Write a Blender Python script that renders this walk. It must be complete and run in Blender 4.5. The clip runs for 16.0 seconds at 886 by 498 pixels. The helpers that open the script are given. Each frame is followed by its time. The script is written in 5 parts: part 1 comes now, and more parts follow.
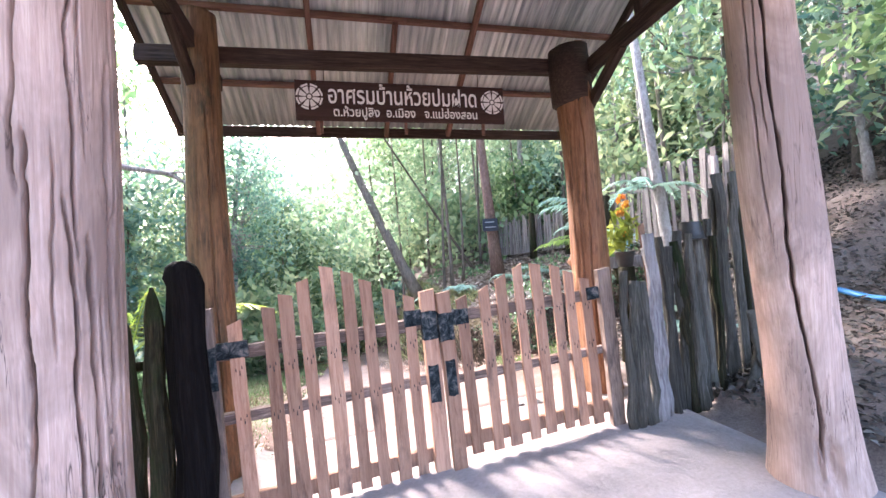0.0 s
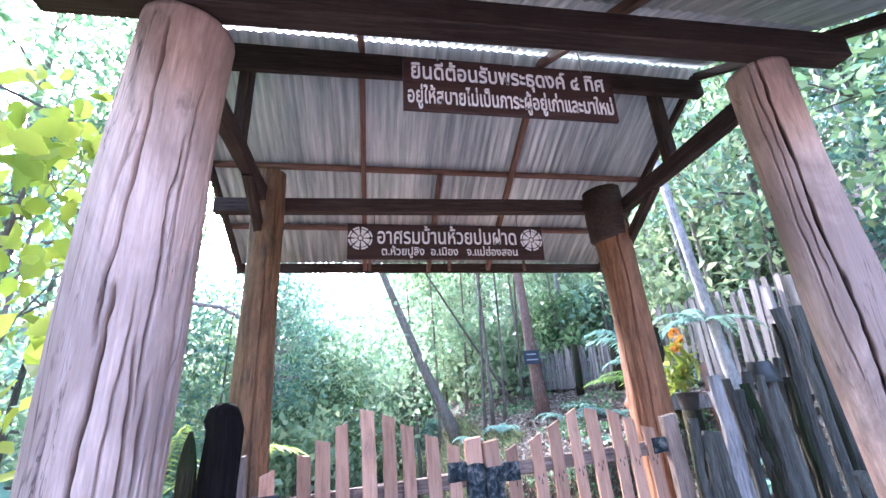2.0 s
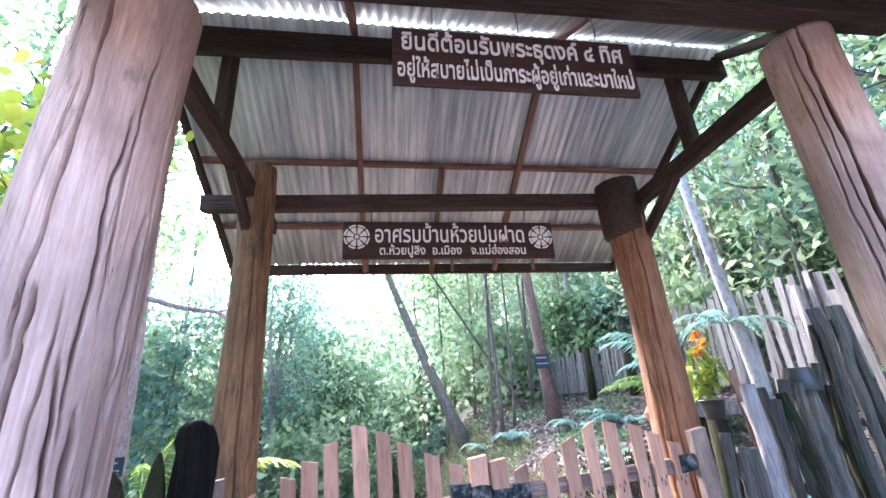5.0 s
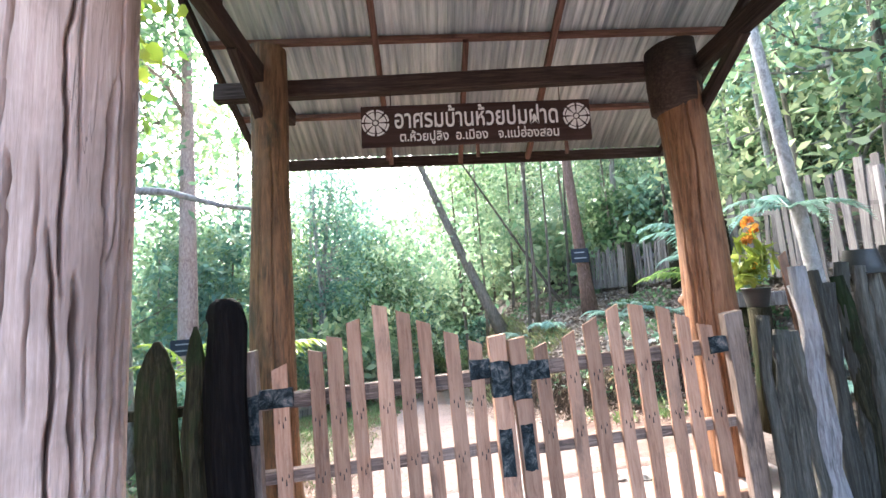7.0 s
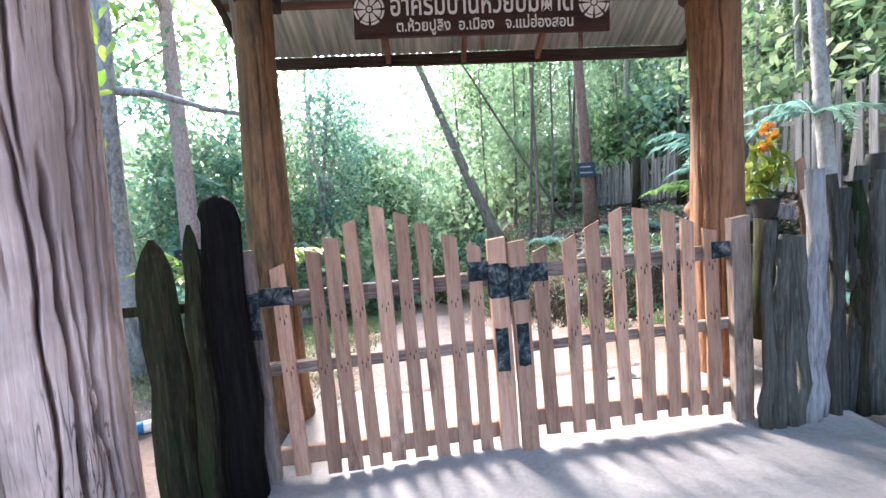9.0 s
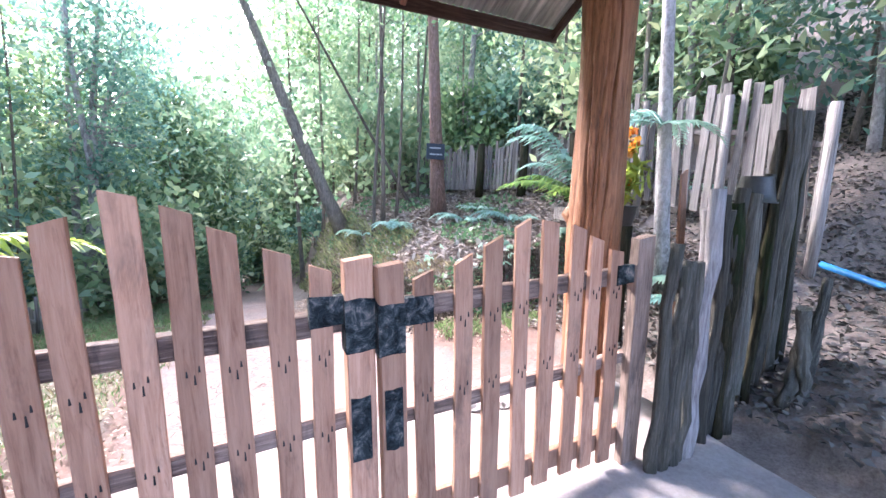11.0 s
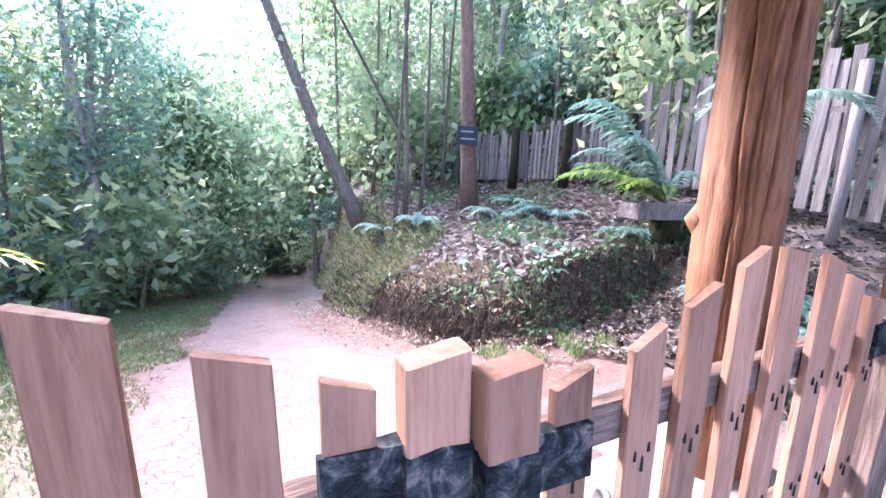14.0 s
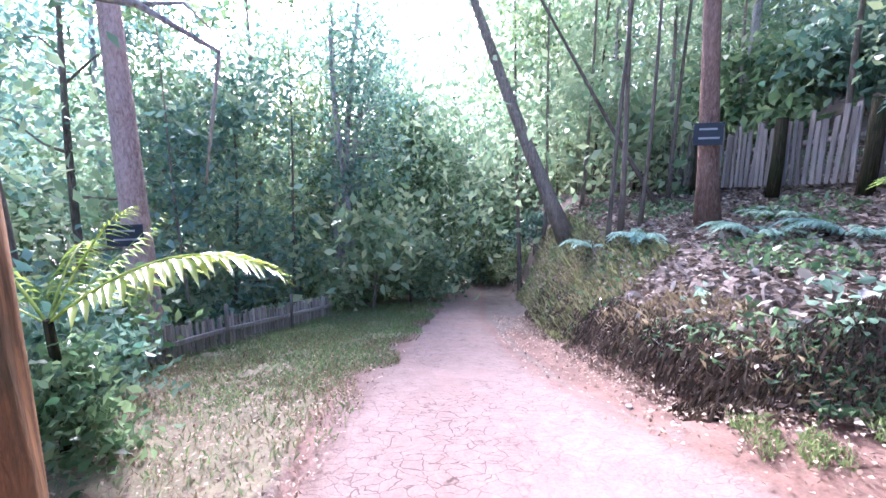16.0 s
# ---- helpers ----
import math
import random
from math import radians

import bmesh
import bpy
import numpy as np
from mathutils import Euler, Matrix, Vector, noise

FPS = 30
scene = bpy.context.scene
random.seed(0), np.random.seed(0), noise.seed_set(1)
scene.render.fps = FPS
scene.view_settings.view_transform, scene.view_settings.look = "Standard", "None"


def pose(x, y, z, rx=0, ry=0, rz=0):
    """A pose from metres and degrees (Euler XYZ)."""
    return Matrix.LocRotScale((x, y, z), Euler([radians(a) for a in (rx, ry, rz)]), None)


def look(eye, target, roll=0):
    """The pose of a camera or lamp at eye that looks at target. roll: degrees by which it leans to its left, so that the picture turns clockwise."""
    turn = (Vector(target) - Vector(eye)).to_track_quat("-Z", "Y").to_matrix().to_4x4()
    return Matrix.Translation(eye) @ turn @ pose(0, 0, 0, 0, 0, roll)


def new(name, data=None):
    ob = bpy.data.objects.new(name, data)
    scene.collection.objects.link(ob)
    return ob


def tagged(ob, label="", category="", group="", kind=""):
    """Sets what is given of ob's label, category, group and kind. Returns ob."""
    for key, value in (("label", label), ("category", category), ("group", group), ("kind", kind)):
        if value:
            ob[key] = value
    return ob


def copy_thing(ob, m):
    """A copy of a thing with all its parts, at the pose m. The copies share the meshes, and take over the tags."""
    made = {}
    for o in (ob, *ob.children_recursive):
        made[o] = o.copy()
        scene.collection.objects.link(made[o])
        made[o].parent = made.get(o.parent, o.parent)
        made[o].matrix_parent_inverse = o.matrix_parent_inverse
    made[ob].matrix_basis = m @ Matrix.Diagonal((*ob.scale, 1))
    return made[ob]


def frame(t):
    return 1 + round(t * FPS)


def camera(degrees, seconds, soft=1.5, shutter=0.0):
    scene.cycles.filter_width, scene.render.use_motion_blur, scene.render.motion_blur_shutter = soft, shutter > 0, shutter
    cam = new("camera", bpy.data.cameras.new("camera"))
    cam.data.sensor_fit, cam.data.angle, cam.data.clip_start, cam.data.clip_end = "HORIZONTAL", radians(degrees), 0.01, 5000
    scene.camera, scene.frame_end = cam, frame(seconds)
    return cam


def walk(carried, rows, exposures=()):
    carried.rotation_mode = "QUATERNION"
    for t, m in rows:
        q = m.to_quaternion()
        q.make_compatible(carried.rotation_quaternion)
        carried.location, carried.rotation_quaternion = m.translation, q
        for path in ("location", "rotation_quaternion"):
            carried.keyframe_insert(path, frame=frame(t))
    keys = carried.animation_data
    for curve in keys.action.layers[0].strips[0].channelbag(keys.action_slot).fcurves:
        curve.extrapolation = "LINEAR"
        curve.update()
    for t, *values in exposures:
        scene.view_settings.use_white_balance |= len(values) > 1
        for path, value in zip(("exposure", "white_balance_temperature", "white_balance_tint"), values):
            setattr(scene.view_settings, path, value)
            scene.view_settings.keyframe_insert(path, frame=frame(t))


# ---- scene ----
cam = camera(93.7, 16.0, shutter=0.0)
PATH = [
    (0, (2.082, -0.101, 1.419), (2.557, 1.841, 1.462), -3.4),
    (0.5, (2.047, -0.096, 1.435), (2.448, 1.832, 1.783), -2.1),
    (1, (2.03, -0.088, 1.466), (2.406, 1.822, 1.926), -2.1),
    (1.5, (2.028, -0.099, 1.492), (2.376, 1.77, 2.113), -3.4),
    (2, (2.016, -0.092, 1.497), (2.34, 1.773, 2.143), -2.8),
    (2.5, (2.011, -0.094, 1.518), (2.343, 1.733, 2.26), -2.5),
    (3, (2.018, -0.081, 1.52), (2.366, 1.738, 2.274), -2.5),
    (3.5, (2.017, -0.042, 1.53), (2.358, 1.785, 2.267), -2.0),
    (5.8, (2.144, 0.22, 1.555), (2.405, 2.096, 2.196), -3.4),
    (6, (2.142, 0.208, 1.542), (2.371, 2.087, 2.188), -2.2),
    (6.5, (2.212, 0.274, 1.51), (2.368, 2.198, 2.03), -2.8),
    (7, (2.276, 0.318, 1.454), (2.344, 2.305, 1.67), -2.9),
    (7.5, (2.293, 0.349, 1.398), (2.373, 2.347, 1.356), -2.5),
    (8, (2.327, 0.341, 1.37), (2.418, 2.337, 1.271), -2.5),
    (8.5, (2.311, 0.357, 1.363), (2.368, 2.354, 1.257), -3.0),
    (9, (2.298, 0.401, 1.349), (2.335, 2.394, 1.182), -2.4),
    (9.5, (2.312, 0.494, 1.33), (2.516, 2.47, 1.09), 0.2),
    (10, (2.32, 0.801, 1.321), (2.8, 2.721, 1.032), 1.4),
    (10.2, (2.323, 0.939, 1.379), (2.924, 2.825, 1.089), 0.3),
    (12.3, (2.373, 1.657, 1.49), (3.32, 3.392, 1.184), 4.8),
    (12.5, (2.39, 1.708, 1.478), (3.348, 3.44, 1.189), 4.1),
    (13, (2.407, 1.93, 1.477), (3.387, 3.642, 1.149), 3.4),
    (13.5, (2.392, 2.124, 1.464), (3.283, 3.878, 1.104), 3.3),
    (14, (2.43, 2.248, 1.459), (3.175, 4.07, 1.106), 2.9),
    (14.5, (2.541, 2.417, 1.49), (3.145, 4.29, 1.135), 1.3),
    (15, (2.576, 2.495, 1.489), (2.824, 4.45, 1.15), -0.5),
    (15.5, (2.46, 2.62, 1.474), (2.416, 4.588, 1.121), -0.4),
    (16, (2.457, 2.633, 1.46), (2.261, 4.597, 1.14), 0.4),
]
walk(cam, [(t, look(eye, target, roll)) for t, eye, target, roll in PATH],
     exposures=[(0.0, 3.7, 6200, 23), (1.2, 3.75, 5650, 22), (2.5, 3.95, 5250, 20), (3.7, 3.95, 5300, 22), (6.0, 3.75, 5850, 14), (7.0, 3.6, 6100, 11), (9.0, 3.45, 5850, 9),
                (10.2, 3.5, 5700, 13), (12.5, 3.8, 5750, 31), (13.5, 3.8, 5700, 31), (14.5, 3.5, 5400, 30), (16.0, 3.35, 5450, 32)])

# ---- light ----
world = bpy.data.worlds.new("world")
scene.world = world
world.use_nodes = True
wn = world.node_tree
sky = wn.nodes.new("ShaderNodeTexSky")
sky.sky_type, sky.sun_disc = "NISHITA", False
sky.sun_elevation, sky.sun_rotation = radians(36), radians(-25)
sky.dust_density, sky.air_density = 4.0, 1.0
wn.links.new(sky.outputs[0], wn.nodes["Background"].inputs["Color"])
wn.nodes["Background"].inputs["Strength"].default_value = 0.15
sun_data = bpy.data.lights.new("sun", "SUN")
sun_data.energy, sun_data.angle, sun_data.color = 2.9, radians(18), (1.0, 0.95, 0.88)
sun = new("sun", sun_data)
sun.matrix_world = look((-12, 26, 21), (0, 0, 0))

# ---- materials ----
def nodes_of(name, rough=0.8, metal=0.0):
    m = bpy.data.materials.new(name)
    m.use_nodes = True
    nt = m.node_tree
    b = nt.nodes["Principled BSDF"]
    b.inputs["Roughness"].default_value, b.inputs["Metallic"].default_value = rough, metal
    return m, nt, b


def add(nt, kind, **inputs):
    n = nt.nodes.new(kind)
    for k, v in inputs.items():
        n.inputs[k.replace("_", " ")].default_value = v
    return n


def coords(nt, scale=(1, 1, 1)):
    """Object coordinates, stretched, and shifted object by object so that alike pieces differ."""
    tc, mp, inf = nt.nodes.new("ShaderNodeTexCoord"), nt.nodes.new("ShaderNodeMapping"), nt.nodes.new("ShaderNodeObjectInfo")
    mp.inputs["Scale"].default_value = scale
    mul = nt.nodes.new("ShaderNodeMath")
    mul.operation = "MULTIPLY"
    mul.inputs[1].default_value = 37.0
    nt.links.new(inf.outputs["Random"], mul.inputs[0])
    nt.links.new(mul.outputs[0], mp.inputs["Location"])
    nt.links.new(tc.outputs["Object"], mp.inputs["Vector"])
    return mp.outputs[0]


def ramp(nt, source, stops):
    r = nt.nodes.new("ShaderNodeValToRGB")
    e = r.color_ramp.elements
    while len(e) < len(stops):
        e.new(0.5)
    for el, (p, c) in zip(e, stops):
        el.position, el.color = p, (*c, 1)
    nt.links.new(source, r.inputs[0])
    return r.outputs[0]


def mix(nt, fac, a, b, blend="MIX"):
    n = nt.nodes.new("ShaderNodeMixRGB")
    n.blend_type = blend
    for s, v in ((0, fac), (1, a), (2, b)):
        if isinstance(v, (int, float)):
            n.inputs[s].default_value = v
        elif isinstance(v, tuple):
            n.inputs[s].default_value = (*v, 1)
        else:
            nt.links.new(v, n.inputs[s])
    return n.outputs[0]


def noise_of(nt, vec, scale, detail=4, rough=0.6, dist=0.0):
    n = add(nt, "ShaderNodeTexNoise", Scale=scale, Detail=detail, Roughness=rough, Distortion=dist)
    if vec is not None:
        nt.links.new(vec, n.inputs["Vector"])
    return n.outputs["Fac"]


def bump(nt, b, height, strength=0.4, distance=0.01):
    n = add(nt, "ShaderNodeBump", Strength=strength, Distance=distance)
    nt.links.new(height, n.inputs["Height"])
    nt.links.new(n.outputs[0], b.inputs["Normal"])


def wood(name, dark, mid, light, grain=(14, 14, 0.9), rough=0.78, streak=0.55, stain=(0.05, 0.04, 0.035), stain_at=0.62, vary=0.25, bumpy=0.5, flecks=0.0):
    """Sawn or hewn timber: long fibres along the piece, broad weathering, dark stains, and a tone of its own for each piece."""
    m, nt, b = nodes_of(name, rough)
    b.inputs["Specular IOR Level"].default_value = 0.18
    v = coords(nt, grain)
    fibre = noise_of(nt, v, 5.0, 6, 0.7, 0.6)
    base = ramp(nt, fibre, [(0.33, dark), (0.5, mid), (0.68, light)])
    v2 = coords(nt, (1, 1, 0.35))
    blot = noise_of(nt, v2, 3.0, 3, 0.6)
    c = mix(nt, ramp(nt, blot, [(0.35, (0, 0, 0)), (0.7, (streak,) * 3)]), base, light)
    st = noise_of(nt, coords(nt, (2.5, 2.5, 0.8)), 2.6, 5, 0.7, 0.4)
    c = mix(nt, ramp(nt, st, [(stain_at, (0, 0, 0)), (stain_at + 0.13, (0.75,) * 3)]), c, stain)
    if flecks:
        fl = noise_of(nt, coords(nt, (22, 22, 3.0)), 2.4, 5, 0.75, 0.5)
        c = mix(nt, ramp(nt, fl, [(0.56, (0, 0, 0)), (0.64, (flecks,) * 3)]), c, dark)
        pl = noise_of(nt, coords(nt, (5, 5, 1.5)), 2.0, 4, 0.6, 0.5)
        c = mix(nt, ramp(nt, pl, [(0.45, (0, 0, 0)), (0.65, (0.5,) * 3)]), c, light)
    inf = nt.nodes.new("ShaderNodeObjectInfo")
    tone = ramp(nt, inf.outputs["Random"], [(0.0, (1 - vary,) * 3), (1.0, (1 + vary * 0.4,) * 3)])
    c = mix(nt, 1.0, c, tone, "MULTIPLY")
    nt.links.new(c, b.inputs["Base Color"])
    bump(nt, b, fibre, bumpy, 0.012)
    return m


def trunk_wood(name):
    """Barked and weathered trunk: smooth rosy patches, grey rougher ones, fine meandering checks along the grain."""
    m, nt, b = nodes_of(name, 0.72)
    b.inputs["Specular IOR Level"].default_value = 0.2
    patch = noise_of(nt, coords(nt, (1, 1, 0.45)), 2.6, 5, 0.62, 0.8)
    fibre = noise_of(nt, coords(nt, (20, 20, 0.8)), 4.0, 6, 0.7, 0.5)
    c = ramp(nt, fibre, [(0.3, (0.36, 0.235, 0.185)), (0.5, (0.50, 0.345, 0.28)), (0.7, (0.62, 0.46, 0.385))])
    c = mix(nt, ramp(nt, patch, [(0.42, (0, 0, 0)), (0.62, (0.78,) * 3)]), c, (0.23, 0.155, 0.125))
    blotch = noise_of(nt, coords(nt, (1, 1, 0.3)), 7.0, 4, 0.7, 1.5)
    c = mix(nt, ramp(nt, blotch, [(0.58, (0, 0, 0)), (0.7, (0.6,) * 3)]), c, (0.16, 0.115, 0.1))
    masks = noise_of(nt, coords(nt, (1.2, 1.2, 0.5)), 3.0, 3, 0.6)
    for sc, wid, lo in ((5.0, 0.007, 0.5), (12.0, 0.010, 0.54)):
        line = noise_of(nt, coords(nt, (1, 1, 0.07)), sc, 4, 0.62, 0.7)
        hair = ramp(nt, line, [(0.5 - wid, (0, 0, 0)), (0.5, (1, 1, 1)), (0.5 + wid, (0, 0, 0))])
        hair = mix(nt, 1.0, hair, ramp(nt, masks, [(lo, (0, 0, 0)), (lo + 0.1, (0.9,) * 3)]), "MULTIPLY")
        c = mix(nt, hair, c, (0.05, 0.032, 0.026))
    nt.links.new(c, b.inputs["Base Color"])
    bump(nt, b, mix(nt, 0.5, fibre, blotch), 0.55, 0.014)
    return m


POST_PALE = trunk_wood("pale_weathered_trunk_wood")
POST_BROWN = wood("brown_mossy_trunk_wood", (0.035, 0.022, 0.014), (0.12, 0.068, 0.038), (0.24, 0.135, 0.07), (9, 9, 0.7), 0.65, 0.3, (0.05, 0.05, 0.035), 0.5, 0.05, 0.6, 0.6)
POST_ORANGE = wood("orange_brown_trunk_wood", (0.05, 0.023, 0.013), (0.165, 0.073, 0.036), (0.29, 0.143, 0.077), (9, 9, 0.7), 0.55, 0.35, (0.05, 0.03, 0.02), 0.6, 0.05, 0.6, 0.6)
PICKET = wood("pink_brown_sawn_wood", (0.19, 0.09, 0.056), (0.34, 0.178, 0.112), (0.45, 0.26, 0.175), (9, 9, 0.6), 0.7, 0.4, (0.07, 0.05, 0.042), 0.56, 0.4, 0.45, 0.45)
STILE_GREY = wood("grey_stained_gate_stile", (0.06, 0.043, 0.034), (0.17, 0.12, 0.094), (0.29, 0.21, 0.17), (10, 10, 0.8), 0.8, 0.4, (0.04, 0.035, 0.033), 0.55, 0.2, 0.5, 0.5)
RAIL = wood("dark_stained_rail_wood", (0.035, 0.023, 0.018), (0.12, 0.075, 0.058), (0.34, 0.245, 0.195), (0.8, 12, 12), 0.75, 0.45, (0.03, 0.022, 0.02), 0.56, 0.3, 0.4)
FENCE_GREY = wood("grey_split_fence_wood", (0.014, 0.014, 0.011), (0.06, 0.056, 0.045), (0.155, 0.142, 0.12), (14, 14, 0.8), 0.85, 0.5, (0.045, 0.05, 0.035), 0.6, 0.5, 0.9)
FENCE_PALE = wood("pale_lilac_split_fence_wood", (0.07, 0.06, 0.058), (0.22, 0.198, 0.195), (0.36, 0.33, 0.325), (10, 10, 1.2), 0.8, 0.4, (0.08, 0.07, 0.062), 0.56, 0.15, 0.8)
FENCE_FAR = wood("weathered_board_fence_wood", (0.06, 0.054, 0.05), (0.16, 0.143, 0.133), (0.28, 0.255, 0.238), (14, 14, 0.5), 0.85, 0.4, (0.06, 0.055, 0.05), 0.62, 0.45, 0.5)
STAKE_DARK = wood("blackened_stake_wood", (0.003, 0.003, 0.003), (0.007, 0.006, 0.006), (0.015, 0.013, 0.012), (12, 12, 0.6), 0.7, 0.2, (0.01, 0.01, 0.01), 0.7, 0.1, 0.8)
STAKE_DARK.node_tree.nodes["Principled BSDF"].inputs["Specular IOR Level"].default_value = 0.03
STAKE_BROWN = wood("dark_mossy_stake_wood", (0.008, 0.007, 0.005), (0.022, 0.02, 0.012), (0.06, 0.052, 0.032), (12, 12, 0.9), 0.9, 0.3, (0.022, 0.034, 0.014), 0.5, 0.2, 1.0)
STAKE_BROWN.node_tree.nodes["Principled BSDF"].inputs["Specular IOR Level"].default_value = 0.06
BEAM_DARK = wood("dark_brown_roof_timber", (0.015, 0.009, 0.007), (0.038, 0.024, 0.019), (0.08, 0.052, 0.04), (0.7, 11, 11), 0.7, 0.35, (0.02, 0.015, 0.012), 0.62, 0.2, 0.4)
BEAM_RED = wood("red_brown_roof_timber", (0.06, 0.028, 0.02), (0.14, 0.07, 0.05), (0.22, 0.12, 0.09), (0.7, 11, 11), 0.7, 0.35, (0.03, 0.02, 0.015), 0.62, 0.2, 0.4)
SIGN_WOOD = wood("dark_maroon_painted_sign_board", (0.022, 0.011, 0.009), (0.04, 0.02, 0.016), (0.06, 0.032, 0.026), (0.6, 10, 10), 0.55, 0.3, (0.02, 0.012, 0.01), 0.7, 0.1, 0.25)
BARK = wood("grey_brown_bark", (0.05, 0.042, 0.035), (0.13, 0.11, 0.092), (0.24, 0.21, 0.18), (7, 7, 1.6), 0.95, 0.5, (0.05, 0.06, 0.035), 0.58, 0.45, 1.0)
BARK_PALE = wood("pale_blotched_bark", (0.12, 0.112, 0.108), (0.27, 0.258, 0.25), (0.42, 0.405, 0.40), (5, 5, 3.0), 0.9, 0.45, (0.05, 0.052, 0.045), 0.52, 0.1, 0.7)
BARK_RED = wood("red_brown_scaly_bark", (0.07, 0.042, 0.033), (0.16, 0.10, 0.08), (0.27, 0.19, 0.165), (8, 8, 2.5), 0.95, 0.4, (0.05, 0.04, 0.035), 0.6, 0.2, 1.0)


def plain(name, a, b_col, scale=6.0, rough=0.6, metal=0.0, bumpy=0.15):
    m, nt, b = nodes_of(name, rough, metal)
    v = coords(nt)
    n1, n2 = noise_of(nt, v, scale, 6, 0.65), noise_of(nt, v, scale * 7, 3, 0.6)
    c = mix(nt, 0.35, ramp(nt, n1, [(0.3, a), (0.7, b_col)]), ramp(nt, n2, [(0.3, a), (0.7, b_col)]))
    nt.links.new(c, b.inputs["Base Color"])
    bump(nt, b, n2, bumpy, 0.006)
    return m


LETTER = plain("off_white_sign_paint", (0.62, 0.58, 0.54), (0.8, 0.77, 0.73), 20, 0.6)
LETTER_RED = plain("red_sign_paint", (0.22, 0.04, 0.025), (0.3, 0.06, 0.04), 20, 0.6)
def rubber():
    """Old sheet rubber, scuffed through to pale dust in flecks."""
    m, nt, b = nodes_of("black_rubber_sheet", 0.8)
    b.inputs["Specular IOR Level"].default_value = 0.15
    v = coords(nt)
    n1, n2 = noise_of(nt, v, 16, 5, 0.75, 0.6), noise_of(nt, v, 60, 3, 0.7)
    c = ramp(nt, n1, [(0.38, (0.004, 0.005, 0.006)), (0.5, (0.02, 0.026, 0.028)), (0.57, (0.06, 0.066, 0.066)), (0.66, (0.2, 0.16, 0.135))])
    c = mix(nt, ramp(nt, n2, [(0.6, (0, 0, 0)), (0.72, (0.5,) * 3)]), c, (0.12, 0.105, 0.095))
    nt.links.new(c, b.inputs["Base Color"])
    bump(nt, b, n1, 0.7, 0.012)
    return m


RUBBER = rubber()
NAIL_DARK = plain("dark_nail_stain", (0.004, 0.003, 0.003), (0.02, 0.014, 0.012), 26, 0.8, 0.0, 0.3)
IRON = plain("rusty_iron", (0.05, 0.035, 0.028), (0.12, 0.08, 0.06), 30, 0.6, 0.6)
WIRE = plain("dull_steel_wire", (0.25, 0.24, 0.23), (0.4, 0.39, 0.38), 40, 0.4, 0.9)
BLUE = plain("blue_plastic_pipe", (0.01, 0.13, 0.33), (0.02, 0.2, 0.45), 9, 0.4)
BOARD_BLUE = plain("navy_sign_board", (0.006, 0.012, 0.022), (0.01, 0.02, 0.035), 9, 0.7)
FADED = plain("faded_sign_writing", (0.16, 0.18, 0.2), (0.28, 0.3, 0.32), 12, 0.7)
POT = plain("black_plastic_pot", (0.012, 0.012, 0.012), (0.035, 0.033, 0.03), 12, 0.5)
STONE = plain("grey_stone", (0.10, 0.09, 0.085), (0.25, 0.23, 0.22), 8, 0.9, 0.0, 0.7)
ROCK_PALE = plain("pale_lilac_stone", (0.33, 0.29, 0.28), (0.5, 0.45, 0.44), 8, 0.9, 0.0, 0.5)


def zinc():
    m, nt, b = nodes_of("weathered_zinc_roof_sheet", 0.5, 0.25)
    v = coords(nt, (9, 0.35, 1))
    streaks = noise_of(nt, v, 2.2, 5, 0.65)
    fine = noise_of(nt, coords(nt, (60, 0.6, 1)), 1.0, 4, 0.7)
    c = ramp(nt, streaks, [(0.3, (0.25, 0.28, 0.285)), (0.5, (0.46, 0.49, 0.49)), (0.7, (0.72, 0.73, 0.72))])
    c = mix(nt, ramp(nt, fine, [(0.55, (0, 0, 0)), (0.75, (0.5,) * 3)]), c, (0.17, 0.15, 0.13))
    inf = nt.nodes.new("ShaderNodeObjectInfo")
    c = mix(nt, 1.0, c, ramp(nt, inf.outputs["Random"], [(0, (0.7, 0.7, 0.72)), (1, (1.1, 1.08, 1.05))]), "MULTIPLY")
    nt.links.new(c, b.inputs["Base Color"])
    return m


ZINC = zinc()


def concrete():
    m, nt, b = nodes_of("worn_pale_concrete", 0.9)
    v = coords(nt)
    big, fine = noise_of(nt, v, 1.3, 6, 0.65, 0.3), noise_of(nt, v, 40, 4, 0.7)
    c = ramp(nt, big, [(0.3, (0.17, 0.138, 0.129)), (0.5, (0.28, 0.237, 0.224)), (0.75, (0.37, 0.32, 0.305))])
    c = mix(nt, 0.35, c, ramp(nt, fine, [(0.3, (0.15, 0.127, 0.12)), (0.7, (0.36, 0.32, 0.31))]))
    nt.links.new(c, b.inputs["Base Color"])
    bump(nt, b, fine, 0.35, 0.008)
    return m


CONCRETE = concrete()


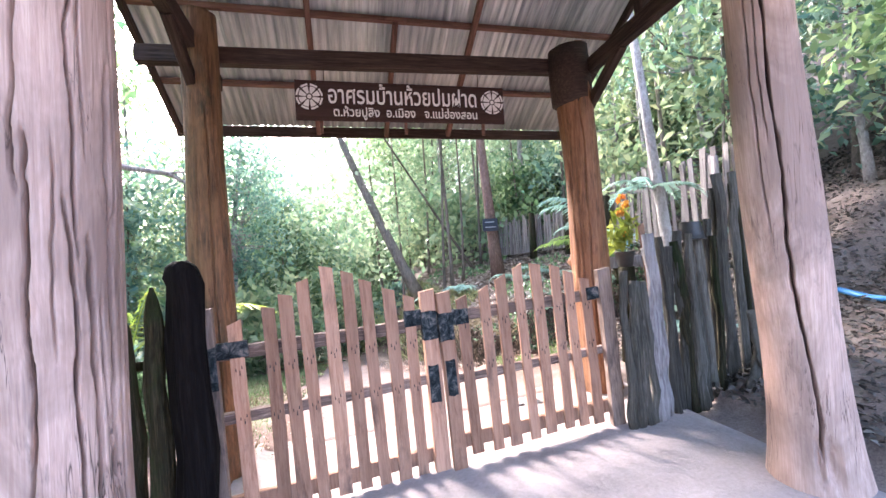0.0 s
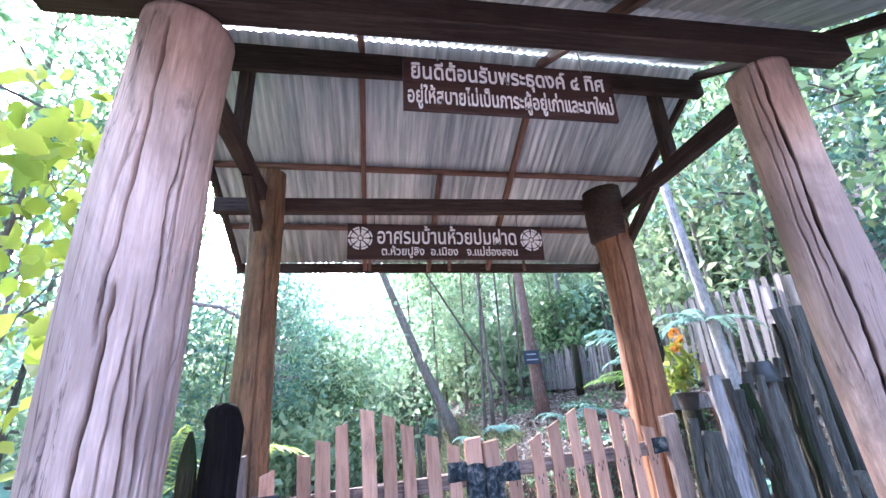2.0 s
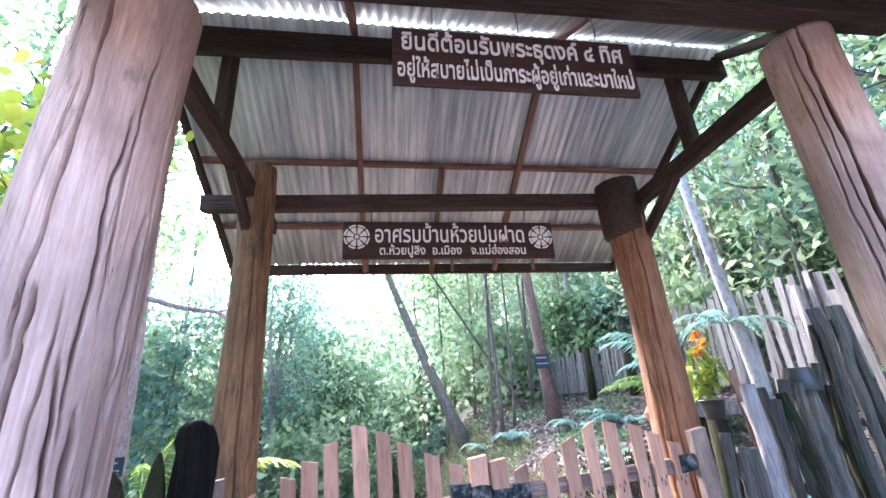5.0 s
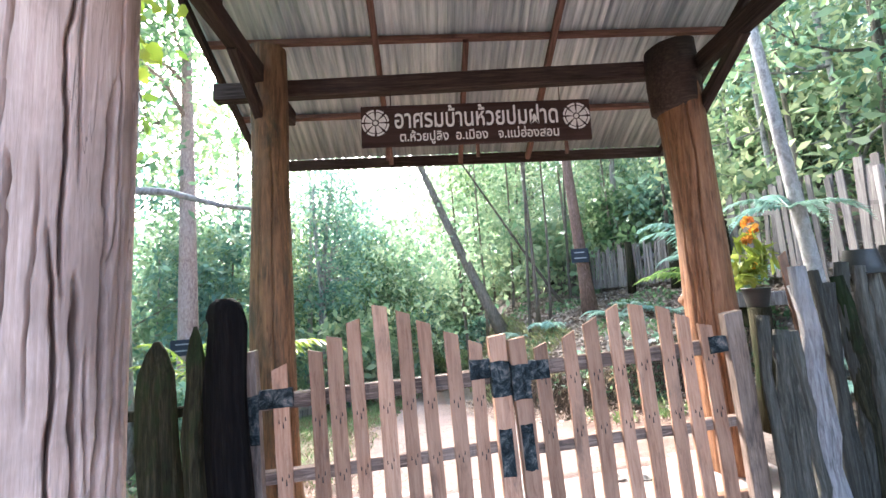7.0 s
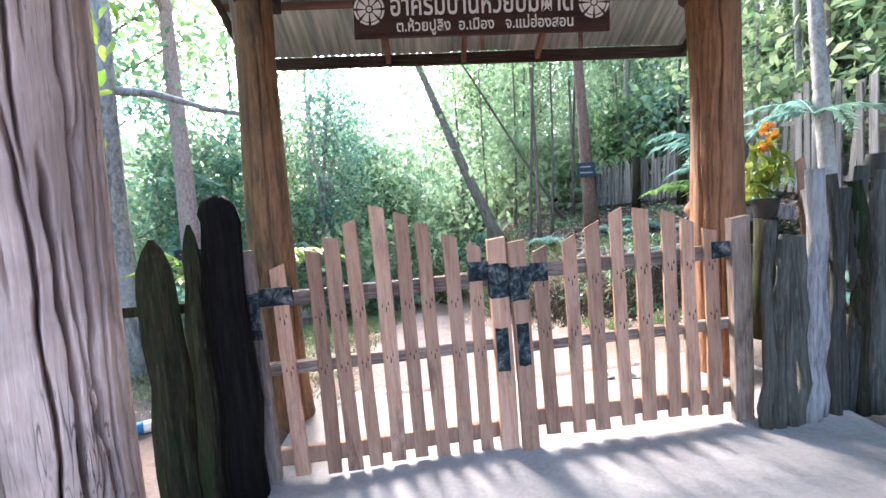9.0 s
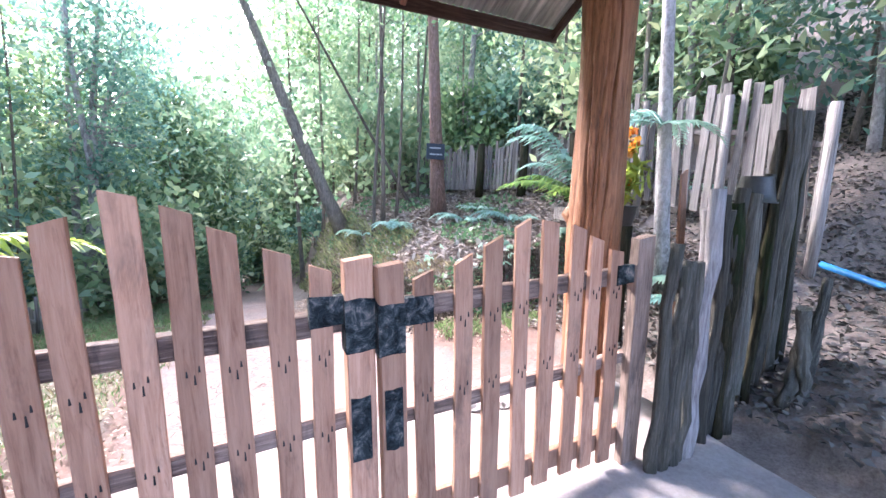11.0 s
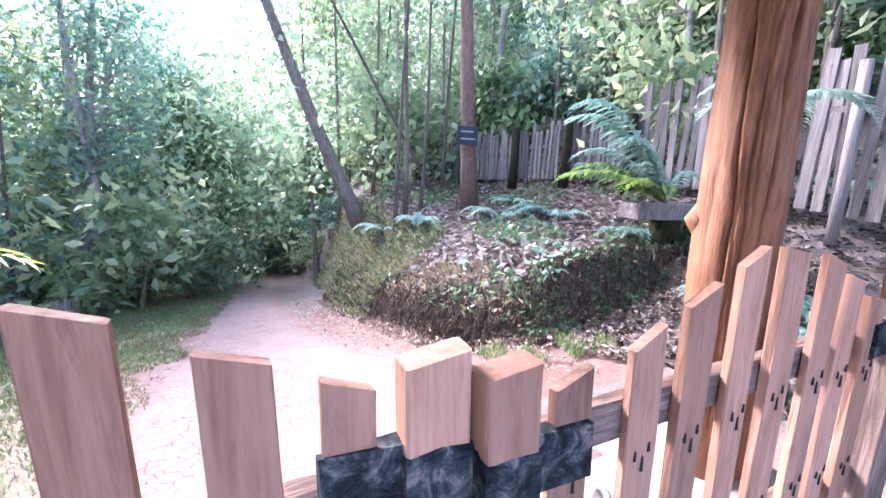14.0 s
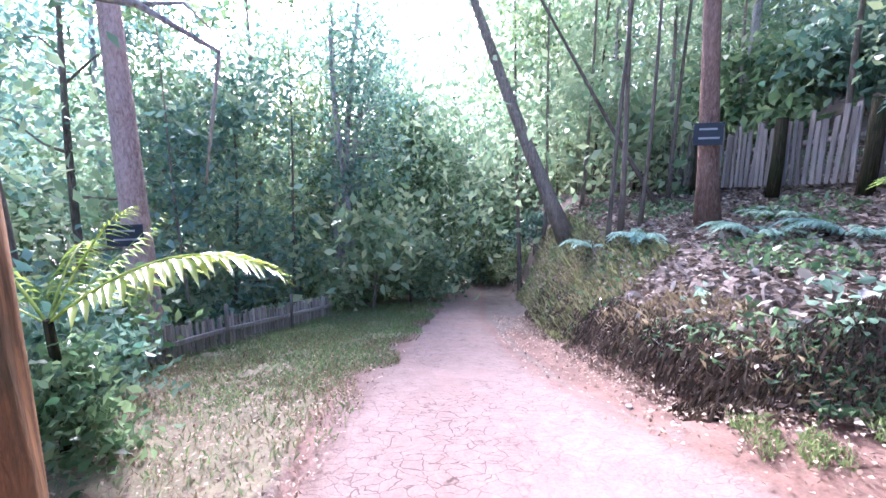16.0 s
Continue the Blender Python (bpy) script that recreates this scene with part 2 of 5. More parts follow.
def ground_material():
    """Leaf litter and red earth, with the beaten track and the turf laid over it by the attributes of the sheet."""
    m, nt, b = nodes_of("ground_of_earth_turf_and_litter", 0.95)
    tc = nt.nodes.new("ShaderNodeTexCoord")
    v = tc.outputs["Object"]
    big, mid, fine = noise_of(nt, v, 0.8, 5), noise_of(nt, v, 7, 5, 0.7, 0.4), noise_of(nt, v, 55, 4, 0.7)
    litter = mix(nt, 0.5, ramp(nt, mid, [(0.3, (0.05, 0.037, 0.03)), (0.55, (0.12, 0.092, 0.078)), (0.75, (0.25, 0.205, 0.18))]),
                 ramp(nt, fine, [(0.3, (0.08, 0.055, 0.045)), (0.7, (0.28, 0.23, 0.2))]))
    earth = mix(nt, 0.4, ramp(nt, mid, [(0.3, (0.075, 0.042, 0.031)), (0.7, (0.22, 0.122, 0.09))]), ramp(nt, fine, [(0.3, (0.09, 0.054, 0.042)), (0.7, (0.25, 0.16, 0.13))]))
    vor = nt.nodes.new("ShaderNodeTexVoronoi")
    vor.feature = "DISTANCE_TO_EDGE"
    vor.inputs["Scale"].default_value = 9.0
    warp = nt.nodes.new("ShaderNodeVectorMath")
    warp.operation = "ADD"
    wnoise = add(nt, "ShaderNodeTexNoise", Scale=5.0, Detail=3.0)
    nt.links.new(v, wnoise.inputs["Vector"])
    sc = nt.nodes.new("ShaderNodeVectorMath")
    sc.operation = "SCALE"
    sc.inputs["Scale"].default_value = 0.16
    nt.links.new(wnoise.outputs["Color"], sc.inputs[0])
    nt.links.new(v, warp.inputs[0])
    nt.links.new(sc.outputs[0], warp.inputs[1])
    flat = nt.nodes.new("ShaderNodeMapping")
    flat.inputs["Scale"].default_value = (0.85, 1.7, 1.0)
    nt.links.new(warp.outputs[0], flat.inputs["Vector"])
    nt.links.new(flat.outputs[0], vor.inputs["Vector"])
    crack = ramp(nt, vor.outputs["Distance"], [(0.0, (1, 1, 1)), (0.04, (0, 0, 0))])
    crack = mix(nt, 1.0, crack, ramp(nt, big, [(0.34, (0.15,) * 3), (0.55, (0.95,) * 3)]), "MULTIPLY")
    crack = mix(nt, 1.0, crack, ramp(nt, noise_of(nt, v, 11, 3, 0.6), [(0.3, (0.15,) * 3), (0.46, (1, 1, 1))]), "MULTIPLY")
    path = mix(nt, 0.4, ramp(nt, mid, [(0.25, (0.138, 0.09, 0.076)), (0.55, (0.212, 0.153, 0.136)), (0.8, (0.265, 0.205, 0.187))]),
               ramp(nt, fine, [(0.3, (0.115, 0.08, 0.07)), (0.7, (0.285, 0.22, 0.198))]))
    path = mix(nt, ramp(nt, noise_of(nt, v, 1.1, 3, 0.6), [(0.5, (0, 0, 0)), (0.7, (0.6,) * 3)]), path, (0.225, 0.14, 0.115))
    path = mix(nt, crack, path, (0.05, 0.031, 0.026))
    turf = mix(nt, 0.5, ramp(nt, mid, [(0.3, (0.10, 0.075, 0.055)), (0.7, (0.25, 0.2, 0.15))]), ramp(nt, fine, [(0.3, (0.07, 0.08, 0.035)), (0.7, (0.27, 0.25, 0.15))]))

    def attr(name, wobble):
        a = nt.nodes.new("ShaderNodeAttribute")
        a.attribute_name = name
        s = nt.nodes.new("ShaderNodeMath")
        s.operation = "MULTIPLY_ADD"
        nt.links.new(mid, s.inputs[0])
        s.inputs[1].default_value = wobble
        nt.links.new(a.outputs["Fac"], s.inputs[2])
        return ramp(nt, s.outputs[0], [(0.45 + wobble * 0.5, (0, 0, 0)), (0.62 + wobble * 0.5, (1, 1, 1))])
    c = mix(nt, attr("earth", 0.5), litter, earth)
    c = mix(nt, attr("turf", 0.6), c, turf)
    worn = nt.nodes.new("ShaderNodeAttribute")
    worn.attribute_name = "track"
    path = mix(nt, ramp(nt, worn.outputs["Fac"], [(0.55, (1, 1, 1)), (0.97, (0, 0, 0))]), path, earth)
    c = mix(nt, attr("track", 0.35), c, path)
    nt.links.new(c, b.inputs["Base Color"])
    bump(nt, b, mid, 0.5, 0.03)
    return m


GROUND = ground_material()


def leaf_material(name, dark, light, gloss=0.45, thin=0.35):
    """Leaves: a tone of their own for each, some light passing through them."""
    m, nt, b = nodes_of(name, gloss)
    geo = nt.nodes.new("ShaderNodeNewGeometry")
    c = ramp(nt, geo.outputs["Random Per Island"], [(0.0, dark), (0.6, tuple((a + z) / 2 for a, z in zip(dark, light))), (1.0, light)])
    inf = nt.nodes.new("ShaderNodeObjectInfo")
    c = mix(nt, 1.0, c, ramp(nt, inf.outputs["Random"], [(0, (0.75, 0.85, 0.9)), (1, (1.25, 1.15, 1.0))]), "MULTIPLY")
    nt.links.new(c, b.inputs["Base Color"])
    tr = nt.nodes.new("ShaderNodeBsdfTranslucent")
    nt.links.new(c, tr.inputs["Color"])
    ms = nt.nodes.new("ShaderNodeMixShader")
    ms.inputs[0].default_value = thin
    nt.links.new(b.outputs[0], ms.inputs[1])
    nt.links.new(tr.outputs[0], ms.inputs[2])
    nt.links.new(ms.outputs[0], nt.nodes["Material Output"].inputs["Surface"])
    return m


LEAF_TEAL = leaf_material("blue_green_forest_leaf", (0.065, 0.17, 0.14), (0.25, 0.39, 0.32), 0.3, 0.54)
LEAF_GREEN = leaf_material("green_forest_leaf", (0.06, 0.14, 0.07), (0.25, 0.35, 0.175), 0.3, 0.54)
LEAF_LIME = leaf_material("yellow_green_leaf", (0.17, 0.27, 0.035), (0.36, 0.44, 0.08), 0.4, 0.6)
PALM_LEAF = leaf_material("sunlit_palm_leaflet", (0.22, 0.34, 0.05), (0.4, 0.48, 0.12), 0.25, 0.45)
# Lighter leaf copy: hazy sunlight on the woods is put into its colour.
LEAF_SOFT = leaf_material("forest_leaf_with_sunlight_in_colour", (0.15, 0.265, 0.155), (0.45, 0.52, 0.33), 0.3, 0.55)
LEAF_PALE = leaf_material("pale_dead_leaf", (0.4, 0.35, 0.31), (0.6, 0.54, 0.5), 0.7, 0.2)
LEAF_DRY = leaf_material("dry_fallen_leaf", (0.1, 0.07, 0.055), (0.4, 0.33, 0.29), 0.8, 0.15)
FERN_TEAL = leaf_material("blue_green_fern_frond", (0.16, 0.3, 0.25), (0.4, 0.55, 0.47), 0.3, 0.45)
# Dry-leaf colour darkened to stand in for forest shade on the hillside.
LEAF_SHADED = leaf_material("fallen_leaf_with_shade_in_colour", (0.035, 0.028, 0.022), (0.2, 0.165, 0.14), 0.8, 0.15)
FERN_GREEN = leaf_material("fresh_green_fern_frond", (0.12, 0.23, 0.06), (0.32, 0.44, 0.11), 0.35, 0.45)
FLOWER = leaf_material("orange_yellow_orchid_petal", (0.5, 0.14, 0.02), (0.7, 0.42, 0.05), 0.5, 0.3)
ORCHID_LEAF = leaf_material("yellow_green_orchid_leaf", (0.2, 0.24, 0.03), (0.42, 0.42, 0.07), 0.4, 0.4)
GRASS = leaf_material("short_turf_blade", (0.1, 0.12, 0.05), (0.32, 0.33, 0.18), 0.7, 0.3)
ROOT_BROWN = leaf_material("dead_brown_root", (0.035, 0.024, 0.018), (0.19, 0.14, 0.10), 0.85, 0.15)
GRASS_DRY = leaf_material("dead_straw_grass_blade", (0.14, 0.115, 0.07), (0.37, 0.32, 0.22), 0.75, 0.3)
GRASS_GREEN = leaf_material("fresh_turf_blade", (0.1, 0.18, 0.07), (0.3, 0.39, 0.19), 0.6, 0.4)
# Bark colour raised to stand in for light on the roadside trunk.
BARK_ROSE = wood("rosy_smooth_bark_lightened_for_sun", (0.17, 0.11, 0.10), (0.32, 0.23, 0.21), (0.46, 0.36, 0.34), (7, 7, 3.0), 0.9, 0.4, (0.1, 0.08, 0.07), 0.62, 0.1, 0.8)

# ---- builders ----
def fast_mesh(name, verts, faces):
    """A mesh from an (n, 3) array and an (m, k) array of faces with k corners."""
    verts, faces = np.asarray(verts, dtype=np.float32), np.asarray(faces, dtype=np.int32)
    me = bpy.data.meshes.new(name)
    n, k = faces.shape
    me.vertices.add(len(verts))
    me.vertices.foreach_set("co", verts.ravel())
    me.loops.add(n * k)
    me.loops.foreach_set("vertex_index", faces.ravel())
    me.polygons.add(n)
    me.polygons.foreach_set("loop_start", np.arange(0, n * k, k, dtype=np.int32))
    me.polygons.foreach_set("loop_total", np.full(n, k, dtype=np.int32))
    me.update(calc_edges=True)
    return me


def thing(name, label, category, at=(0, 0, 0), group="", kind="", turn=(0, 0, 0)):
    ob = new(name)
    ob.empty_display_size = 0.1
    ob.matrix_world = pose(*at, *turn)
    return tagged(ob, label, category, group, kind)


def part(name, data, material, parent, label="", at=None):
    """Links a mesh or a bmesh as one object under a thing or a part."""
    if isinstance(data, bmesh.types.BMesh):
        me = bpy.data.meshes.new(name)
        data.to_mesh(me)
        data.free()
        data = me
    if not data.materials:
        data.materials.append(material)
    ob = new(name, data)
    ob.parent = parent
    if at is not None:
        ob.matrix_basis = at
    return tagged(ob, label)


def whole(name, data, material, label, category, group="", kind="", at=None, smooth=False):
    """A thing that is one mesh."""
    ob = part(name, data, material, None, "", at)
    if smooth:
        ob.data.shade_smooth()
    return tagged(ob, label, category, group, kind)


def tube(points, radii, seg=16, rough=0.0, seed=0, cracks=(), smooth=True, flat=1.0):
    """A limb along points. rough: unevenness; cracks: (angle, drift, width, depth, from, to) grooves along it."""
    pts = [Vector(p) for p in points]
    rng = random.Random(seed)
    ph = [rng.uniform(0, 6.28) for _ in range(8)]
    n = len(pts)
    a = np.linspace(0, 2 * math.pi, seg, endpoint=False)
    verts = []
    for i, p in enumerate(pts):
        d = (pts[min(i + 1, n - 1)] - pts[max(i - 1, 0)]).normalized()
        side = d.cross(Vector((0, 1, 0.02))).normalized()
        up = side.cross(d).normalized() * -1
        s = i / max(1, n - 1)
        r = np.full(seg, float(radii[i]))
        if rough:
            r *= 1 + rough * (np.sin(2 * a + ph[0] + 3 * s) + 0.7 * np.sin(3 * a + ph[1] - 5 * s) + 0.5 * np.sin(5 * a + ph[2] + 9 * s)
                              + 0.35 * np.sin(9 * a + ph[3] + 4 * math.sin(7 * s + ph[4])) + 0.25 * np.sin(14 * a + ph[5] + 11 * s))
        for c0, drift, w, depth, f, t in cracks:
            if f <= s <= t:
                at = c0 + drift * math.sin(4.1 * s + c0 * 3) + 0.10 * noise.noise(Vector((8 * s, 7 * c0, 1))) + 0.045 * noise.noise(Vector((31 * s, 5 * c0, 2)))
                w_here = w * (0.75 + 0.45 * noise.noise(Vector((26 * s, 3 * c0, 4))) + 0.35 * noise.noise(Vector((70 * s, c0, 6))))
                w_here = max(1.25 * w_here, 0.021)
                fade = min(1, (s - f) / 0.06 + 0.15, (t - s) / 0.06 + 0.15)
                off = (a - at + math.pi) % (2 * math.pi) - math.pi
                r -= depth * fade * np.clip(1.1 - np.abs(off) / w_here, 0, 1)
        for k in range(seg):
            verts.append(p + side * (math.cos(a[k]) * r[k]) + up * (math.sin(a[k]) * r[k] * flat))
    faces = []
    for i in range(n - 1):
        for k in range(seg):
            q = (k + 1) % seg
            faces.append((i * seg + k, i * seg + q, (i + 1) * seg + q, (i + 1) * seg + k))
    faces.append(tuple(range(seg - 1, -1, -1)))
    faces.append(tuple(range((n - 1) * seg, n * seg)))
    me = bpy.data.meshes.new("limb")
    me.from_pydata(verts, [], faces)
    me.update()
    if smooth:
        me.shade_smooth()
        me.polygons[len(me.polygons) - 1].use_smooth = False
        me.polygons[len(me.polygons) - 2].use_smooth = False
    return me


def join(meshes, name="joined"):
    bm = bmesh.new()
    for me in meshes:
        bm.from_mesh(me)
        bpy.data.meshes.remove(me)
    out = bpy.data.meshes.new(name)
    bm.to_mesh(out)
    bm.free()
    return out


def board(length, w, t, ch=0.004, top=0.0, bend=0.0, taper=1.0, wob=0.0, seed=0, axis="z", rings=4):
    """A sawn or split board with broken edges, from the origin along an axis. top: rise of the cut across its width."""
    rng = random.Random(seed)
    prof = [(-w / 2, -t / 2 + ch), (-w / 2 + ch, -t / 2), (w / 2 - ch, -t / 2), (w / 2, -t / 2 + ch), (w / 2, t / 2 - ch), (w / 2 - ch, t / 2), (-w / 2 + ch, t / 2), (-w / 2, t / 2 - ch)]
    jit = [[(rng.uniform(-wob, wob), rng.uniform(-wob, wob) * 0.5) for _ in prof] for _ in range(rings)]
    verts = []
    for i in range(rings):
        s = i / (rings - 1)
        k = 1 + (taper - 1) * s
        for (x, y), (jx, jy) in zip(prof, jit[i]):
            z = length * s + (top * x / w if i == rings - 1 else 0)
            verts.append((x * k + bend * math.sin(math.pi * s) + jx, y * k + jy, z))
    faces = [tuple(range(7, -1, -1)), tuple(range((rings - 1) * 8, rings * 8))]
    for i in range(rings - 1):
        for k in range(8):
            q = (k + 1) % 8
            faces.append((i * 8 + k, i * 8 + q, i * 8 + 8 + q, i * 8 + 8 + k))
    if axis == "x":
        verts = [(z, y, -x) for x, y, z in verts]
    elif axis == "y":
        verts = [(x, z, -y) for x, y, z in verts]
    me = bpy.data.meshes.new("board")
    me.from_pydata(verts, [], faces)
    me.update()
    return me


def beam(p, q, w, h, seed=0, wob=0.003, ch=0.008):
    """A timber from p to q as a mesh along x, and the pose that lays it there."""
    p, q = Vector(p), Vector(q)
    d = q - p
    me = board(d.length, h, w, ch, 0, 0, 1, wob, seed, "x", 6)
    x = d.normalized()
    y = Vector((0, 0, 1)).cross(x).normalized()
    z = x.cross(y)
    m = Matrix((x, y, z)).transposed().to_4x4()
    return me, Matrix.Translation(p) @ m


def leaf_cloud(centres, size, seed=0, droop=0.0, wide=0.45, up=0.0, lie=1.0):
    """Leaves, each a folded blade of two faces, round the centres."""
    rng = np.random.default_rng(seed)
    c = np.asarray(centres, dtype=np.float64)
    n = len(c)
    d = rng.normal(size=(n, 3))
    d[:, 2] = d[:, 2] * lie - droop
    d /= np.linalg.norm(d, axis=1)[:, None]
    nrm = rng.normal(size=(n, 3))
    nrm[:, 2] += up
    s = np.cross(d, nrm)
    s /= np.linalg.norm(s, axis=1)[:, None] + 1e-9
    u = np.cross(s, d)
    L = size * rng.uniform(0.6, 1.4, n)[:, None]
    w = L * wide
    v = np.empty((n, 4, 3))
    v[:, 0] = c - d * L * 0.5
    v[:, 1] = c + s * w * 0.5 - d * L * 0.05 + u * w * 0.2
    v[:, 2] = c + d * L * 0.5 - u * L * 0.1
    v[:, 3] = c - s * w * 0.5 - d * L * 0.05 + u * w * 0.2
    f = np.arange(n * 4).reshape(n, 4)
    return fast_mesh("leaves", v.reshape(-1, 3), f)


def broad_leaves(centres, size, seed=0, droop=0.0, wide=0.6):
    """Larger leaves with a rounded outline, folded along the midrib."""
    rng = np.random.default_rng(seed)
    c = np.asarray(centres, dtype=np.float64)
    n = len(c)
    d = rng.normal(size=(n, 3))
    d[:, 2] -= droop
    d /= np.linalg.norm(d, axis=1)[:, None]
    s = np.cross(d, rng.normal(size=(n, 3)) + np.array([0, 0, 1.0]))
    s /= np.linalg.norm(s, axis=1)[:, None] + 1e-9
    u = np.cross(s, d)
    L = size * rng.uniform(0.6, 1.3, n)[:, None]
    w = L * wide
    v = np.empty((n, 7, 3))
    v[:, 0], v[:, 3] = c - d * L * 0.5, c + d * L * 0.55 - u * L * 0.12
    v[:, 1], v[:, 5] = c + s * w * 0.42 - d * L * 0.3 + u * w * 0.15, c - s * w * 0.42 - d * L * 0.3 + u * w * 0.15
    v[:, 2], v[:, 4] = c + s * w * 0.45 + d * L * 0.12 + u * w * 0.12, c - s * w * 0.45 + d * L * 0.12 + u * w * 0.12
    v[:, 6] = c + d * L * 0.05
    b = np.arange(n)[:, None] * 7
    return fast_mesh("leaves", v.reshape(-1, 3), np.concatenate([b + np.array([0, 1, 2, 3, 6]), b + np.array([0, 6, 3, 4, 5])]))


def frond(length, rise, droop, pairs, leaflet, seed=0, wide=0.16, curl=0.25):
    """A pinnate frond from the origin along x: an arched midrib with leaflets on both sides."""
    rng = np.random.default_rng(seed)
    s = np.linspace(0, 1, pairs + 3)
    px, pz = length * s * (1 - 0.12 * s), length * (rise * s - droop * s ** 2.2)
    verts, faces = [], []
    for i in range(len(s) - 1):
        r = 0.012 * (1 - 0.8 * s[i]) * max(0.5, length)
        r2 = 0.012 * (1 - 0.8 * s[i + 1]) * max(0.5, length)
        b = len(verts)
        for xx, zz, rr in ((px[i], pz[i], r), (px[i + 1], pz[i + 1], r2)):
            verts += [(xx, -rr, zz), (xx, rr, zz), (xx, 0, zz + rr)]
        faces += [(b, b + 1, b + 4, b + 3), (b + 1, b + 2, b + 5, b + 4), (b + 2, b, b + 3, b + 5)]
    for i in range(3, len(s)):
        L = leaflet * math.sin(math.pi * min(1, 0.12 + 0.9 * s[i])) ** 0.6 * rng.uniform(0.85, 1.1)
        for side in (-1, 1):
            w = L * wide
            ang = radians(58 - 25 * s[i]) + rng.uniform(-0.1, 0.1)
            d = Vector((math.cos(ang), side * math.sin(ang), -curl * rng.uniform(0.5, 1.4)))
            t = Vector((math.sin(ang), -side * math.cos(ang), 0))
            o = Vector((px[i], 0, pz[i]))
            b = len(verts)
            verts += [o, o + d * L * 0.4 + t * w + Vector((0, 0, 0.1 * L)), o + d * L + Vector((0, 0, -0.12 * L)), o + d * L * 0.4 - t * w + Vector((0, 0, 0.1 * L)), o + d * L * 0.45 + Vector((0, 0, 0.02 * L))]
            faces += [(b, b + 1, b + 2, b + 4), (b, b + 4, b + 2, b + 3)]
    return fast_mesh("frond", np.array([tuple(v) for v in verts]), np.array(faces))


# ---- the lie of the land ----
def track_level(y):
    d = np.maximum(0.0, y - 4.4)
    return -0.12 - 0.19 * (np.sqrt(d * d + 1.0) - 1.0)


def smooth(a, lo, hi):
    t = np.clip((a - lo) / (hi - lo), 0, 1)
    return t * t * (3 - 2 * t)


def bank_foot(y):
    return 3.42 + 1.15 * np.exp(-np.maximum(0, y - 4.6) / 1.3) - 0.1 * np.clip(y - 6.8, 0, 3)


def land(x, y):
    """Height of the ground: a track that runs down, turf falling to a gully beside it, an earth bank and a hill on the other side."""
    x, y = np.asarray(x, dtype=np.float64), np.asarray(y, dtype=np.float64)
    zt = np.maximum(track_level(y), -4.2)
    u = np.maximum(0, 1.4 - x)
    left = zt - 0.05 * u - 0.5 * np.maximum(0, u - 2.3) + 0.5 * np.maximum(0, u - 6.5)
    left = np.where(u > 9, left + 0.25 * (u - 9), left)
    near = -0.17 + 0.07 * np.clip(x - 1.3, 0, 3.6) + 0.33 * np.maximum(0, x - 5.0)
    top = 0.42 + 0.14 * (x - 3.9) + 0.09 * (np.clip(y, 3, 11) - 5.2) * np.clip((x - 3.6) / 1.2, 0, 1) + 0.4 * np.maximum(0, x - 6.3)
    f = bank_foot(y)
    top = top - 0.3 * smooth(y, 6.0, 8.6) * (1 - smooth(x, f + 0.2, f + 2.0))
    top = np.maximum(top, zt + 0.25)
    wide = 0.3 + 0.12 * np.maximum(0, y - 7.6)
    rise = smooth(x, f, f + wide)
    bank = zt + (top - zt) * (0.58 * rise + 0.42 * smooth(x, f + 0.2, f + 1.2))
    start = 5.12 - 2.07 * smooth(x, 5.9, 6.8)
    far_side = smooth(y, start, start + 0.4 + 0.2 * smooth(x, 5.9, 6.8))
    on_bank = smooth(x, 3.4, 4.1)
    far_side = far_side * on_bank + smooth(y, 3.9, 6.6) * (1 - on_bank)
    right = near * (1 - far_side) + bank * far_side
    z = np.where(x < 1.4, left, right)
    return z


def spot(x, y):
    return float(land(x, y))

# ---- setting: ground and slab ----
def axis_steps(lo, hi, fine, far, grow=1.25):
    mid = list(np.arange(lo, hi + 1e-6, fine))
    a, step = [], fine
    x = lo
    while x > -far:
        step *= grow
        x -= step
        a.append(x)
    b, step = [], fine
    x = hi
    while x < far:
        step *= grow
        x += step
        b.append(x)
    return np.array(a[::-1] + mid + b)


gx, gy = axis_steps(-3.2, 8.4, 0.075, 300), axis_steps(-1.6, 23.0, 0.085, 300)
GX, GY = np.meshgrid(gx, gy)
GZ = land(GX, GY)
rough_here = np.array([[noise.fractal(Vector((x * 1.7, y * 1.7, 3.1)), 1.0, 2.1, 4) for x in gx] for y in gy])
fine_here = np.array([[noise.noise(Vector((x * 7.0, y * 7.0, 0.4))) for x in gx] for y in gy])
foot = bank_foot(GY)
track = smooth(GX, 0.85 + 0.25 * np.sin(1.9 * GY), 1.75) * (1 - smooth(GX, foot - 0.95, foot - 0.25)) * smooth(GY, 3.0, 3.4)
track = np.maximum(track, 0.8 * smooth(GX, 1.2, 1.6) * (1 - smooth(GX, 4.5, 4.9)) * smooth(GY, 3.2, 3.6) * (1 - smooth(GY, 4.0, 4.5)))
track = np.maximum(track, 0.75 * smooth(GX, -0.6, 0.6) * (1 - smooth(GX, 1.2, 1.7)) * (1 - smooth(GY, 4.1, 4.8)))
# Unseen pale ground behind the camera, added to bounce light under the roof.
track = np.maximum(track, smooth(GX, -0.4, 0.6) * (1 - smooth(GX, 5.0, 6.0)) * (1 - smooth(GY, -2.4, -1.6)))
face = smooth(GX, foot - 0.1, foot + 0.12) * (1 - smooth(GX, foot + 0.3, foot + 0.6)) * smooth(GY, 4.5, 4.9) * (1 - smooth(GY, 8.0, 10.0))
